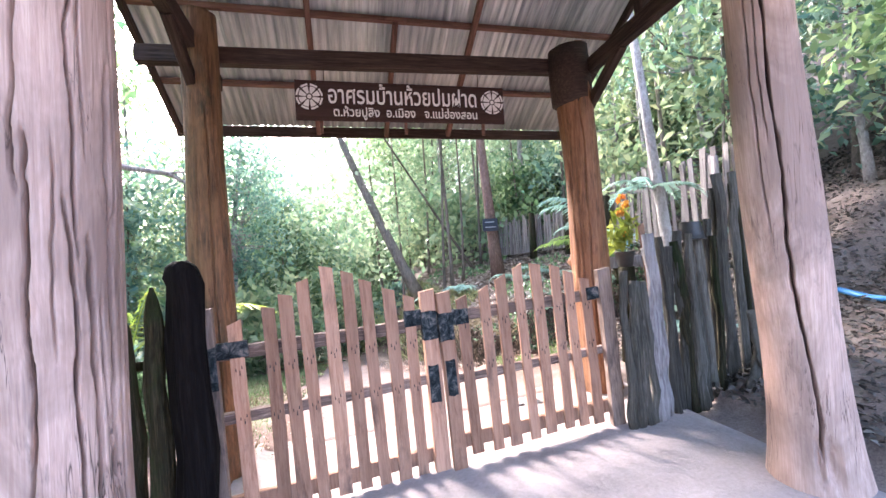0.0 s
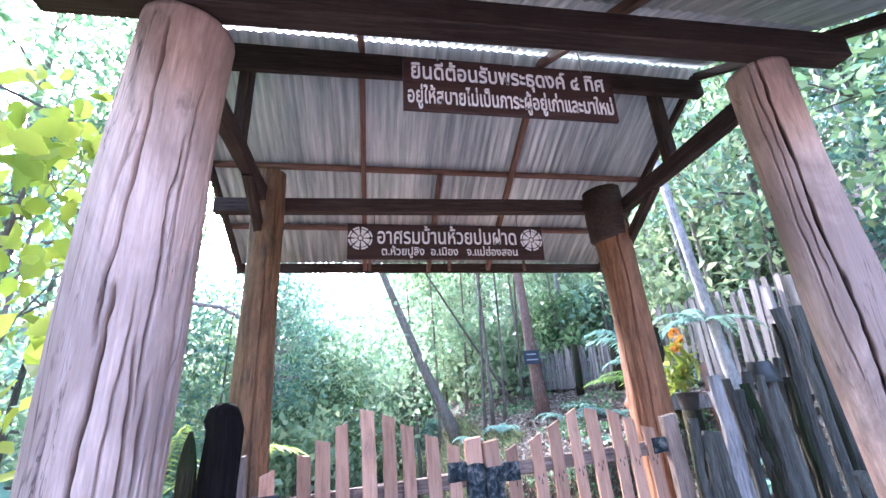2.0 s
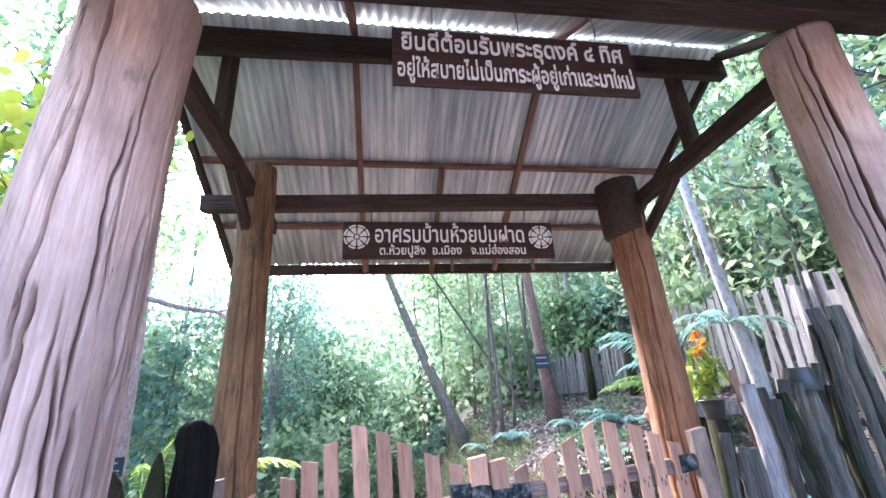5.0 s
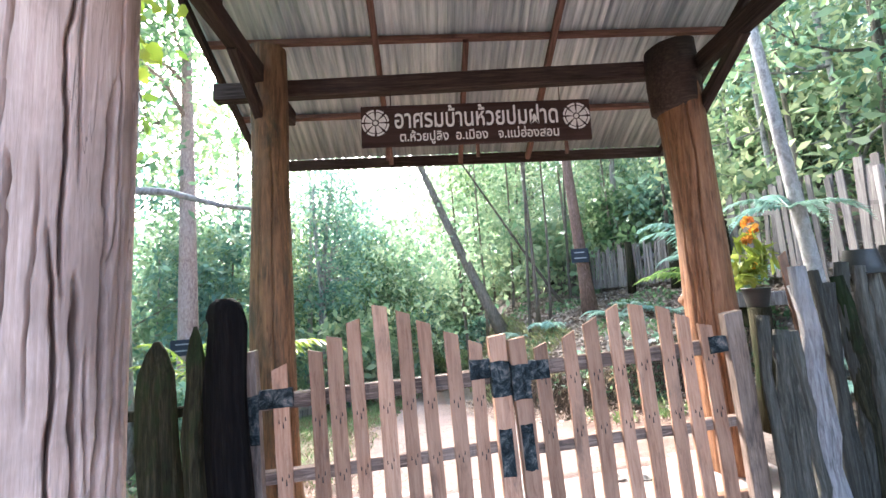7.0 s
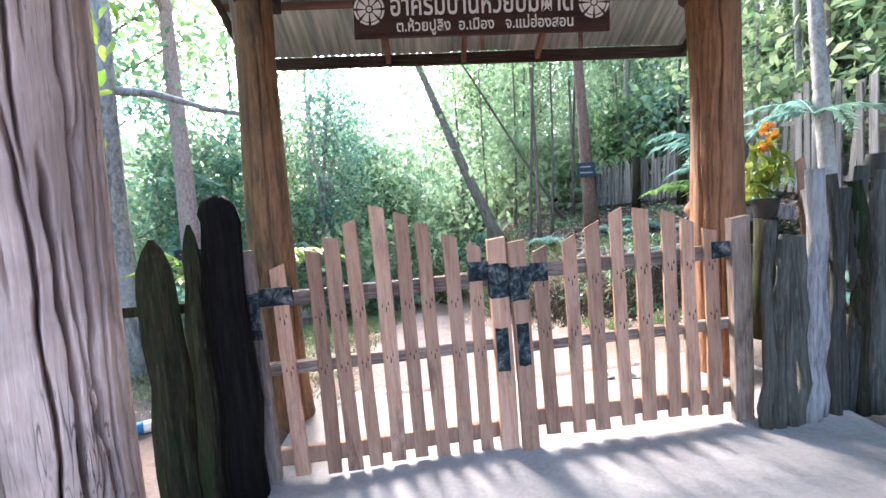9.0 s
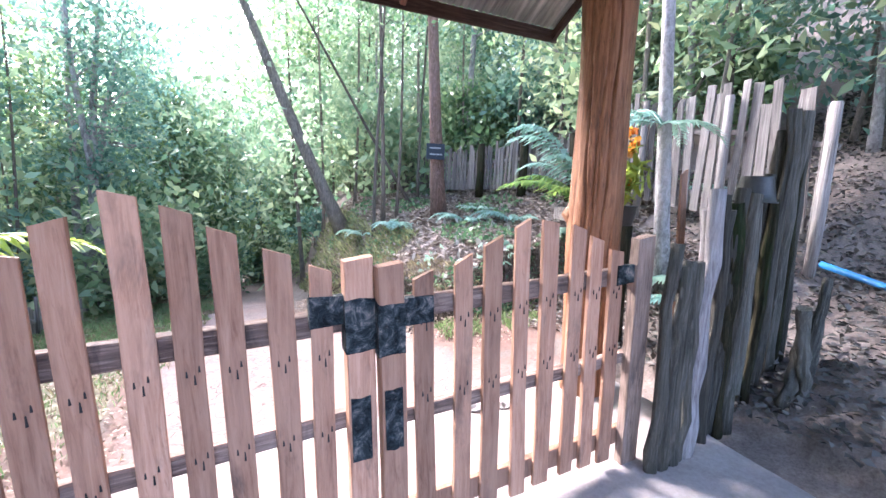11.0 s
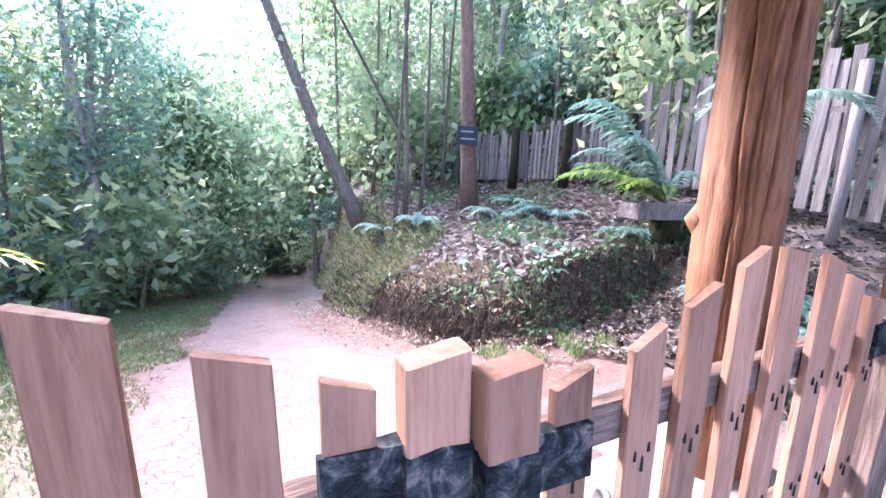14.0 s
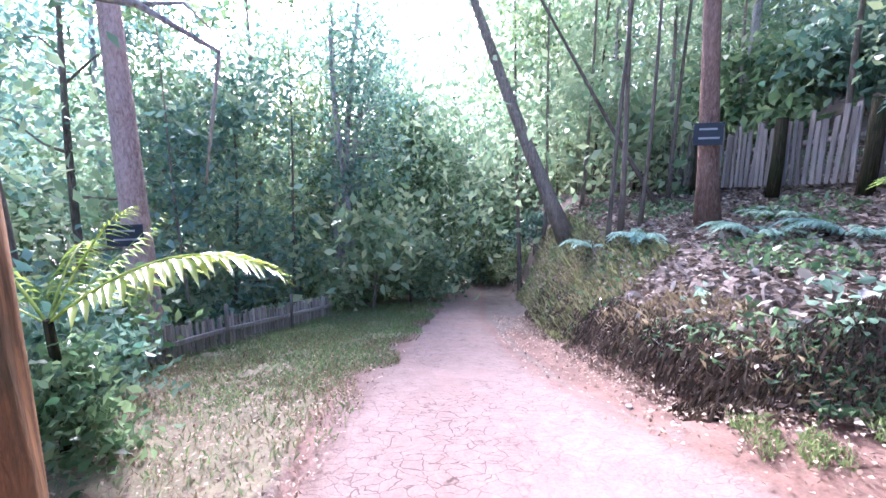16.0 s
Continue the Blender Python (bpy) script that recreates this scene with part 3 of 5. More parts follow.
face = np.maximum(face, smooth(GX, 3.8, 4.1) * (1 - smooth(GX, 5.8, 6.2)) * smooth(GY, 5.0, 5.2) * (1 - smooth(GY, 5.4, 5.6)))
red = smooth(GX, foot - 0.8, foot - 0.3) * (1 - smooth(GX, foot + 0.08, foot + 0.22)) * smooth(GY, 5.0, 5.2) * (1 - smooth(GY, 8.0, 10.0))
red = np.maximum(red, smooth(GX, 3.4, 3.9) * (1 - smooth(GX, 5.8, 6.2)) * smooth(GY, 4.1, 4.5) * (1 - smooth(GY, 5.2, 5.32)))
turf = smooth(GX, -2.2, -1.2) * (1 - smooth(GX, 1.1, 1.7)) * smooth(GY, 3.6, 4.4) * 0.85
level = smooth(GX, 0.9, 1.5) * (1 - smooth(GX, 4.7, 5.1)) * smooth(GY, 2.6, 3.0) * (1 - smooth(GY, 4.0, 6.0))
GZ = GZ + (1 - level) * (rough_here * (0.02 + 0.03 * face + 0.045 * (1 - track)) + fine_here * (0.012 + 0.05 * face)) + level * 0.008 * fine_here
GZ = np.where((GX > 1.2) & (GX < 5.2) & (GY > -2.5) & (GY < 3.72), np.minimum(GZ, land(GX, GY) - 0.09), GZ)
ny, nx = GX.shape
idx = np.arange(ny * nx).reshape(ny, nx)
quads = np.stack([idx[:-1, :-1], idx[:-1, 1:], idx[1:, 1:], idx[1:, :-1]], -1).reshape(-1, 4)
gm = fast_mesh("ground", np.stack([GX, GY, GZ], -1).reshape(-1, 3), quads)
gm.shade_smooth()
for key, arr in (("track", track), ("turf", turf), ("earth", red)):
    gm.attributes.new(key, "FLOAT", "POINT").data.foreach_set("value", arr.ravel().astype(np.float32))
whole("ground", gm, GROUND, "bare pale track, turf verge and leaf-strewn earth bank", "ground", kind="structure")


def slab():
    bm = bmesh.new()
    xs, ys = np.linspace(1.25, 4.75, 36), np.linspace(-2.4, 3.9, 60)
    grid = {}
    for j, y in enumerate(ys):
        for i, x in enumerate(xs):
            e = 0.05 * noise.noise(Vector((x * 1.3, y * 1.3, 5)))
            xx = x + (e if i in (0, 35) else 0)
            yy = y + (0.05 * noise.noise(Vector((x * 2.1, 9, 2))) if j == 59 else 0)
            grid[i, j] = bm.verts.new((xx, yy, spot(x, 0) + 0.012 * noise.noise(Vector((x * 2, y * 2, 1))) + 0.0))
    for j in range(59):
        for i in range(35):
            bm.faces.new((grid[i, j], grid[i + 1, j], grid[i + 1, j + 1], grid[i, j + 1]))
    ext = bmesh.ops.extrude_edge_only(bm, edges=[e for e in bm.edges if e.is_boundary])
    for v in ext["geom"]:
        if isinstance(v, bmesh.types.BMVert):
            v.co.z -= 0.16
    for fa in bm.faces:
        fa.smooth = True
    return bm


whole("pavement", slab(), CONCRETE, "worn pale concrete slab with dusty patches under the gate", "pavement", kind="structure")

# ---- the roofed gateway ----
GATEWAY_POSTS = {}


def trunk_post(name, label, foot_at, head_at, r0, r1, material, cracks, seed, flare=0.05, rough=0.018, rings=120, seg=400):
    pts, rad = [], []
    f, h = Vector(foot_at), Vector(head_at)
    for i in range(rings):
        s = i / (rings - 1)
        p = f.lerp(h, s) + Vector((0.015 * math.sin(5 * s + seed), 0.012 * math.sin(4 * s + 2 * seed), 0))
        pts.append(p - f)
        rad.append(r0 + (r1 - r0) * s + flare * math.exp(-s * 14) + 0.006 * math.sin(11 * s + seed))
    me = tube(pts, rad, seg, rough, seed, cracks)
    root = thing(name, label, "post", foot_at, group="posts of the gateway")
    part("trunk", me, material, root)
    return root


near_post = trunk_post("gate_roof_post", "thick pale weathered tree-trunk post with deep long cracks", (1.05, 1.68, -0.2), (1.115, 1.67, 3.2), 0.205, 0.208, POST_PALE,
           [(2.3, 0.05, 0.030, 0.10, 0, 0.56), (2.42, 0.05, 0.026, 0.09, 0.5, 0.8), (1.75, 0.06, 0.036, 0.11, 0.1, 0.62), (1.66, 0.05, 0.03, 0.1, 0.56, 0.97), (2.78, 0.04, 0.03, 0.08, 0.0, 0.45), (1.3, 0.05, 0.028, 0.08, 0, 0.5), (2.05, 0.05, 0.018, 0.03, 0.4, 0.62), (2.6, 0.05, 0.02, 0.04, 0.6, 0.9),
            (1.45, 0.05, 0.024, 0.03, 0.64, 0.85), (2.98, 0.06, 0.06, 0.10, 0, 0.7), (3.2, 0.06, 0.034, 0.07, 0.05, 0.6), (3.42, 0.05, 0.06, 0.08, 0, 0.8), (2.6, 0.05, 0.05, 0.10, 0, 0.52), (3.65, 0.05, 0.05, 0.06, 0, 0.9), (3.1, 0.05, 0.026, 0.05, 0.5, 0.9),
            (0.8, 0.1, 0.035, 0.05, 0, 1), (-1.2, 0.1, 0.04, 0.05, 0, 1)], 1, 0.02, 0.008)
trunk_post("gate_roof_post", "thick pale weathered tree-trunk post, split by one long crack", (4.63, 1.74, -0.03), (4.36, 1.67, 3.29), 0.2, 0.158, POST_PALE,
           [(0.78, 0.06, 0.045, 0.12, 0.08, 1.0), (0.3, 0.05, 0.028, 0.06, 0.45, 0.95), (0.52, 0.05, 0.022, 0.04, 0.6, 1.0), (0.95, 0.02, 0.2, 0.05, 0.035, 0.13), (0.7, 0.02, 0.1, 0.06, 0.05, 0.12), (-2.0, 0.1, 0.04, 0.04, 0, 1)], 2, 0.05, 0.006)
trunk_post("gate_roof_post", "brown tree-trunk post, darker and greyer towards its head", (1.15, 3.46, -0.35), (1.045, 3.5, 3.45), 0.162, 0.138, POST_BROWN,
           [(1.9, 0.1, 0.05, 0.03, 0.1, 0.8), (2.5, 0.15, 0.05, 0.03, 0.0, 0.9), (1.3, 0.15, 0.04, 0.02, 0.2, 0.7), (2.9, 0.15, 0.04, 0.03, 0.2, 0.8)], 3, 0.05, 0.026, 110, 160)
far_post = trunk_post("gate_roof_post", "thick orange-brown tree-trunk post, reddish and knotty", (4.52, 3.52, -0.05), (4.37, 3.57, 3.42), 0.17, 0.165, POST_ORANGE,
           [(0.7, 0.1, 0.05, 0.025, 0.0, 0.6), (0.2, 0.15, 0.05, 0.03, 0.2, 0.9), (1.2, 0.1, 0.05, 0.03, 0.1, 0.9), (0.95, 0.2, 0.03, 0.015, 0.3, 0.8), (1.5, 0.2, 0.05, 0.02, 0.1, 0.4), (0.45, 0.1, 0.03, 0.02, 0.1, 0.5)], 4, 0.03, 0.03, 110, 160)
part("knot", tube([(-0.10, 0.11, 1.26), (-0.15, 0.13, 1.31), (-0.175, 0.14, 1.355), (-0.15, 0.13, 1.41), (-0.1, 0.11, 1.45)], [0.02, 0.05, 0.06, 0.045, 0.015], 16, 0.05, 7), POST_ORANGE, far_post, "sawn-off knot")
part("head", tube([(-0.124, 0.04, 2.9), (-0.126, 0.04, 2.93), (-0.135, 0.045, 3.2), (-0.145, 0.05, 3.46)], [0.17, 0.192, 0.198, 0.19], 28, 0.03, 8), BEAM_DARK, far_post, "dark unbarked head of the post")

RIDGE_Y, RIDGE_Z, PITCH, EAVE_NEAR, EAVE_FAR, VERGE = 2.68, 4.25, 0.56, 0.55, 4.93, (0.42, 5.05)


def roof_z(y):
    return RIDGE_Z - PITCH * abs(y - RIDGE_Y)


def corrugated(x0, x1, y0, y1, lift=0.0):
    """A corrugated sheet between two lines of the slope, with its thickness."""
    pitch, amp = 0.076, 0.009
    n = int(round((x1 - x0) / pitch * 8))
    xs = np.linspace(x0, x1, n + 1)
    wave = amp * np.sin((xs - x0) / pitch * 2 * math.pi)
    ys = np.linspace(y0, y1, 4)
    rows = []
    for t in (0.0, 0.0015):
        for y in ys:
            rows.append(np.stack([xs - x0, np.full(n + 1, y - y0), wave + roof_z(y) - roof_z(y0) + lift + t], -1))
    v = np.concatenate(rows)
    m = n + 1
    f = []
    for layer in (0, 1):
        for j in range(3):
            a = (layer * 4 + j) * m
            i = np.arange(n)
            q = np.stack([a + i, a + i + 1, a + m + i + 1, a + m + i], -1)
            f.append(q if layer else q[:, ::-1])
    i = np.arange(n)
    f.append(np.stack([i, i + 1, 4 * m + i + 1, 4 * m + i], -1))
    f.append(np.stack([3 * m + i, 7 * m + i, 7 * m + i + 1, 3 * m + i + 1], -1))
    me = fast_mesh("sheet", v, np.concatenate(f))
    me.shade_smooth()
    return me


roof = thing("roof", "gabled roof of streaky weathered corrugated zinc sheets on timbers", "roof", (2.7, 2.68, 4.1))
inv_roof = roof.matrix_world.inverted()


def in_roof(name, me, material, m, label=""):
    return part(name, me, material, roof, label, inv_roof @ m)


sheet_w = 0.684
count = int((VERGE[1] - VERGE[0]) / sheet_w) + 1
for k in range(count):
    x0 = VERGE[0] + k * sheet_w
    x1 = min(x0 + sheet_w + 0.05, VERGE[1])
    lift = 0.05 + (0.006 if k % 2 else 0.0)
    for y0, y1 in ((EAVE_NEAR, 1.66), (1.58, RIDGE_Y + 0.0), (RIDGE_Y, EAVE_FAR)):
        extra = 0.012 if (y0, y1) == (1.58, RIDGE_Y) else 0.0
        in_roof("roof_sheet", corrugated(x0, x1, y0, y1, 0.0), ZINC, Matrix.Translation((x0, y0, roof_z(y0) + lift + extra)))


def roof_timber(name, p, q, w, h, material, label="", seed=0):
    me, m = beam(p, q, w, h, seed)
    return in_roof(name, me, material, m, label)


# wall plates, ridge and eaves
roof_timber("near_beam", (0.52, 1.535, 3.285), (4.84, 1.535, 3.375), 0.13, 0.165, BEAM_DARK, "dark squared tie beam", 1)
roof_timber("far_beam", (0.55, 3.70, 3.215), (4.75, 3.70, 3.305), 0.10, 0.145, BEAM_DARK, "", 2)
roof_timber("ridge_beam", (0.45, RIDGE_Y, RIDGE_Z - 0.2), (5.0, RIDGE_Y, RIDGE_Z - 0.2), 0.09, 0.16, BEAM_DARK, "", 3)
roof_timber("ridge_beam", (0.6, RIDGE_Y - 0.06, RIDGE_Z - 0.335), (4.9, RIDGE_Y - 0.06, RIDGE_Z - 0.27), 0.06, 0.13, BEAM_DARK, "", 4)
roof_timber("fascia", (0.42, EAVE_FAR - 0.02, roof_z(EAVE_FAR) - 0.02), (5.05, EAVE_FAR - 0.02, roof_z(EAVE_FAR) - 0.02), 0.03, 0.12, BEAM_DARK, "", 5)
roof_timber("fascia", (0.42, EAVE_NEAR + 0.02, roof_z(EAVE_NEAR)), (5.05, EAVE_NEAR + 0.02, roof_z(EAVE_NEAR)), 0.03, 0.12, BEAM_DARK, "", 6)
# purlins
for k, y in enumerate((0.95, 2.15, 3.73, 4.4)):
    roof_timber("purlin", (0.45, y, roof_z(y) + 0.015), (5.0, y, roof_z(y) + 0.015), 0.06, 0.05, BEAM_RED, "", 10 + k)
# rafters
for k, x in enumerate((0.46, 1.9, 3.45, 5.0)):
    for y1 in (EAVE_NEAR + 0.03, EAVE_FAR - 0.04):
        roof_timber("rafter", (x, RIDGE_Y, RIDGE_Z - 0.05), (x, y1, roof_z(y1) - 0.05), 0.05, 0.08, BEAM_RED if 1 <= k <= 2 else BEAM_DARK, "", 20 + k)
for k, x in enumerate((2.68, )):
    roof_timber("rafter", (x, 3.7, roof_z(3.7) - 0.05), (x, EAVE_FAR - 0.04, roof_z(EAVE_FAR) - 0.05), 0.05, 0.07, BEAM_RED, "", 31)
# side plates and braces between the posts
for x, s in ((1.04, 40), (4.52, 50)):
    roof_timber("side_beam", (x, 1.62, 3.27), (x, 4.1, 3.16), 0.09, 0.14, BEAM_DARK, "", s)
    roof_timber("king_post", (x, RIDGE_Y, 3.2), (x, RIDGE_Y + 0.01, RIDGE_Z - 0.2), 0.09, 0.1, BEAM_DARK, "", s + 1)
    roof_timber("brace", (x, 3.66, 2.7), (x, 2.95, 3.16), 0.07, 0.09, BEAM_DARK, "", s + 2)

# ---- the two-leaved picket gate ----
def rubber_wrap(w, h, d, seed):
    return board(w, h, d, 0.006, 0, 0, 1, 0.006, seed, "x", 3)


def gate_leaf(name, label, at, turn, width, stiles, rails, pickets, wraps, seed):
    """A leaf of the gate: stiles, three rails behind the pickets, pickets with slanted tops, and black rubber straps."""
    root = thing(name, label, "gate", at, "leaves of the gate", "", turn)
    for k, (x, top, w) in enumerate(stiles):
        part("stile", board(top + 0.02, w, 0.055, 0.005, 0.012, 0.004, 1, 0.002, seed + k), STILE_GREY if (k == 0) == (seed == 100) else PICKET, root, "", pose(x, 0, -0.02))
    for k, (z, h) in enumerate(rails):
        part("rail", board(width - 0.02, h, 0.04, 0.005, 0, 0.004, 1, 0.004, seed + 10 + k, "x", 8), RAIL if k else PICKET, root, "", pose(0.0, 0.045, z))
    for k, (x, top, cut) in enumerate(pickets):
        h = top - 0.06
        ob = part("picket", board(h, 0.083 + 0.006 * math.sin(3.7 * k), 0.022, 0.003, cut, 0.006 * math.sin(2.1 * k + seed), 0.97, 0.0025, seed + 30 + k, "z", 6), PICKET, root, "", pose(x, 0.012, 0.06 + 0.014 * math.sin(5.3 * k), 0, 0.5 * math.sin(1.9 * k + seed), 0))
        for z in (0.70, 1.0):
            for dx, dz in ((-0.015, 0.0), (0.006, -0.028), (0.02, 0.012)):
                nail = board(0.02 + 0.012 * (dz < 0), 0.007, 0.004, 0.001, 0, 0, 0.5, 0, 1, "z", 3)
                part("nail_mark", nail, NAIL_DARK, ob, "", pose(dx, -0.0135, z - 0.07 + dz))
    for k, (x, z, w, h) in enumerate(wraps):
        part("rubber_strap", rubber_wrap(w, h, 0.034 if w > 0.15 else 0.064, seed + 60 + k), RUBBER, root, "black rubber strap nailed over the joint", pose(x, 0.006 if w > 0.15 else -0.001, z))
    return root


left = gate_leaf("gate_leaf", "weathered pink-brown wooden picket gate leaf, closed", (1.28, 2.70, -0.2), (0.6, -2.6, 4.2), 1.46,
                 [(0.02, 1.39, 0.125), (1.428, 1.335, 0.108)], ((0.17, 0.10), (0.70, 0.07), (1.1, 0.085)),
                 [(0.2, 1.29, 0.03), (0.382, 1.367, -0.02), (0.503, 1.434, -0.02), (0.624, 1.505, 0.02), (0.759, 1.562, -0.02), (0.894, 1.509, -0.03), (1.024, 1.45, -0.03), (1.162, 1.384, -0.03), (1.292, 1.323, -0.03)],
                 [(-0.05, 1.125, 0.31, 0.1), (-0.05, 1.03, 0.135, 0.26), (1.255, 1.155, 0.225, 0.105), (1.372, 1.09, 0.114, 0.2), (1.385, 0.68, 0.075, 0.26)], 100)
right = gate_leaf("gate_leaf", "weathered pink-brown wooden picket gate leaf, closed, with a slack wire", (2.82, 2.77, -0.06), (0.6, -3.2, 1.9), 1.33,
                  [(0.001, 1.241, 0.10), (1.321, 1.25, 0.115)], ((0.16, 0.10), (0.61, 0.062), (1.055, 0.085)),
                  [(0.149, 1.184, 0.03), (0.307, 1.239, 0.04), (0.45, 1.304, 0.04), (0.61, 1.358, 0.035), (0.743, 1.345, -0.02), (0.902, 1.306, -0.03), (1.031, 1.256, -0.03), (1.16, 1.2, -0.02)],
                  [(-0.05, 1.05, 0.225, 0.11), (-0.052, 1.0, 0.104, 0.2), (-0.035, 0.64, 0.07, 0.25), (1.16, 1.07, 0.22, 0.1)], 200)

FENCE_LOW = wood("pale_weathered_stick_wood", (0.15, 0.135, 0.125), (0.3, 0.27, 0.25), (0.45, 0.41, 0.39), (14, 14, 0.5), 0.85, 0.4, (0.08, 0.07, 0.06), 0.62, 0.45, 0.5)

# ---- fences ----
def split_stake(h, w, t, seed, point=0.0, blunt=0.0):
    """A rough split stake with a worn or pointed head."""
    rng = random.Random(seed)
    n = 9
    pts = [(0.02 * rng.uniform(-1, 1), 0.01 * rng.uniform(-1, 1), h * i / (n - 1)) for i in range(n)]
    if point:
        pts = [(0.015 * math.sin(2.2 * i + seed), 0, (h - point) * i / 5) for i in range(6)] + [(0, 0, h - point * 0.55), (0, 0, h - point * 0.2), (0, 0, h)]
        rad = [w * (1.12 - 0.04 * i) for i in range(6)] + [w * (0.82 + 0.1 * blunt), w * (0.5 + 0.25 * blunt), w * (0.16 + 0.25 * blunt)]
    else:
        rad = [w * rng.uniform(0.88, 1.08) for _ in range(n)]
    return tube(pts, rad, 22, 0.07, seed, [(a, 0.15, 0.16, w * 0.28, 0, 1) for a in (rng.uniform(0.5, 1.0), rng.uniform(1.1, 1.7), rng.uniform(1.8, 2.6), rng.uniform(-2.6, -0.5))], True, t / w)


def stake_row(root, items, material):
    for k, (x, y, z, h, w, tilt, mat) in enumerate(items):
        part("stake", split_stake(h, w / 2, min(w / 2, 0.03), 300 + k), mat or material, root, "", pose(x, y, z, 0, tilt, 0))


near_fence = thing("stake_fence", "tall fence of rough grey split stakes beside the gate", "fence", (4.3, 2.85, 0.0))
rng = random.Random(5)
items = []
x = -0.11
while x < 1.56:
    wx = 4.3 + x
    pale = 4.42 < wx < 4.62
    tall = wx > 5.36
    w = (0.105 if pale else rng.uniform(0.05, 0.085) if wx < 4.42 else rng.uniform(0.065, 0.105)) if not tall else rng.uniform(0.08, 0.13)
    top = (1.2 + 0.12 * (wx - 4.2) if wx < 4.42 else 1.47 if pale else 1.42 + 0.2 * (wx - 4.62) if not tall else 1.98) + rng.uniform(-0.08, 0.08)
    wy = 2.68 + 0.21 * max(0.0, x)
    ground = spot(wx, 2.8)
    items.append((x, wy - 2.85 + rng.uniform(-0.025, 0.025), ground - 0.05, top - ground + 0.05, w, -2.4 + rng.uniform(-2.2, 2.2), FENCE_PALE if pale else STAKE_BROWN if rng.random() < 0.3 else None))
    x += w * 0.9
stake_row(near_fence, items, FENCE_GREY)
me, m = beam((0.0, -0.1, 0.95), (1.5, 0.21, 1.25), 0.05, 0.06, 7)
part("rail", me, FENCE_GREY, near_fence, "", m)

for k, (x, h, w, mat, lab, tilt) in enumerate(((0.88, 1.51, 0.1, STAKE_BROWN, "dark mossy pointed wooden stake", -1.6), (1.07, 1.58, 0.058, STAKE_BROWN, "slim dark mossy pointed stake", -0.8), (1.265, 1.72, 0.098, STAKE_DARK, "blackened round-topped wooden stake", -2.0))):
    whole("fence_stake", split_stake(h, w, w * 0.8, 20 + k, 0.3 if k < 2 else 0.14, float(k == 2)), mat, lab, "stake", "stakes beside the gate", "", pose(x - 0.02, 2.60 - 0.022 * k, -0.23, 0, tilt, 0))
me, m = beam((0.2, 2.72, 0.86), (1.38, 2.74, 0.9), 0.04, 0.055, 9)
whole("fence_rail", me, STAKE_BROWN, "rough dark rail behind the pointed stakes", "rail", at=m)


def board_fence(name, label, line, high, gap, seed, material, rails=(0.35, 0.8), group="", lift=0.03, post=0.08):
    """Boards on two rails between posts, following the ground along a line in plan."""
    rng = random.Random(seed)
    root = thing(name, label, "fence", (line[0][0], line[0][1], spot(*line[0])), group)
    o = root.matrix_world.inverted()
    for (ax, ay), (bx, by) in zip(line, line[1:]):
        length = math.hypot(bx - ax, by - ay)
        yaw = math.degrees(math.atan2(by - ay, bx - ax))
        n = max(1, int(length / gap))
        for i in range(n):
            s = (i + 0.5) / n
            x, y = ax + (bx - ax) * s, ay + (by - ay) * s
            part("fence_board", board(high * rng.uniform(0.9, 1.1), gap * rng.uniform(0.55, 0.8), 0.018, 0.003, rng.uniform(-0.02, 0.02), 0, 1, 0.004, rng.randrange(9999), "z", 3), material, root, "", o @ pose(x, y, spot(x, y) + lift, rng.uniform(-2, 2), rng.uniform(-3, 3), yaw))
        for z in rails:
            me, m = beam((ax, ay, spot(ax, ay) + z * high), (bx, by, spot(bx, by) + z * high), 0.03, 0.06, seed)
            part("rail", me, material, root, "", o @ Matrix.Translation((0.03 * math.sin(radians(yaw)), -0.03 * math.cos(radians(yaw)), 0)) @ m)
        part("fence_post", tube([(0, 0, 0), (0.01, 0, 0.5), (0, 0.01, high + 0.22)], [post * 1.05, post, post * 0.93], 10, 0.05, seed), STAKE_BROWN if post > 0.05 else FENCE_FAR, root, "round post", o @ pose(ax - 0.1 * math.sin(radians(yaw)) * (1 if ax > 3 else -1), ay + 0.1 * math.cos(radians(yaw)) * (1 if ax > 3 else -1), spot(ax, ay) - 0.03))
    return root


board_fence("board_fence", "tall weathered grey board fence climbing the slope", [(6.95, 3.35), (7.0, 4.3), (7.05, 5.4), (7.1, 6.8)], 1.3, 0.135, 3, FENCE_FAR, (0.32, 0.86), "board fences", 0.22, 0.045)
board_fence("board_fence", "weathered grey board fence with dark posts on the bank", [(7.1, 6.8), (6.95, 8.0), (6.65, 9.1), (6.3, 10.6), (5.9, 12.4), (5.6, 14.5)], 0.88, 0.09, 5, FENCE_FAR, (0.35, 0.8), "board fences", 0.14)
board_fence("low_fence", "low fence of thin weathered sticks in the gully", [(-1.0, 6.2), (-0.8, 7.3), (-0.6, 8.6), (-0.45, 10.0)], 0.38, 0.06, 4, FENCE_LOW, (0.6,), "", 0.02, 0.022)

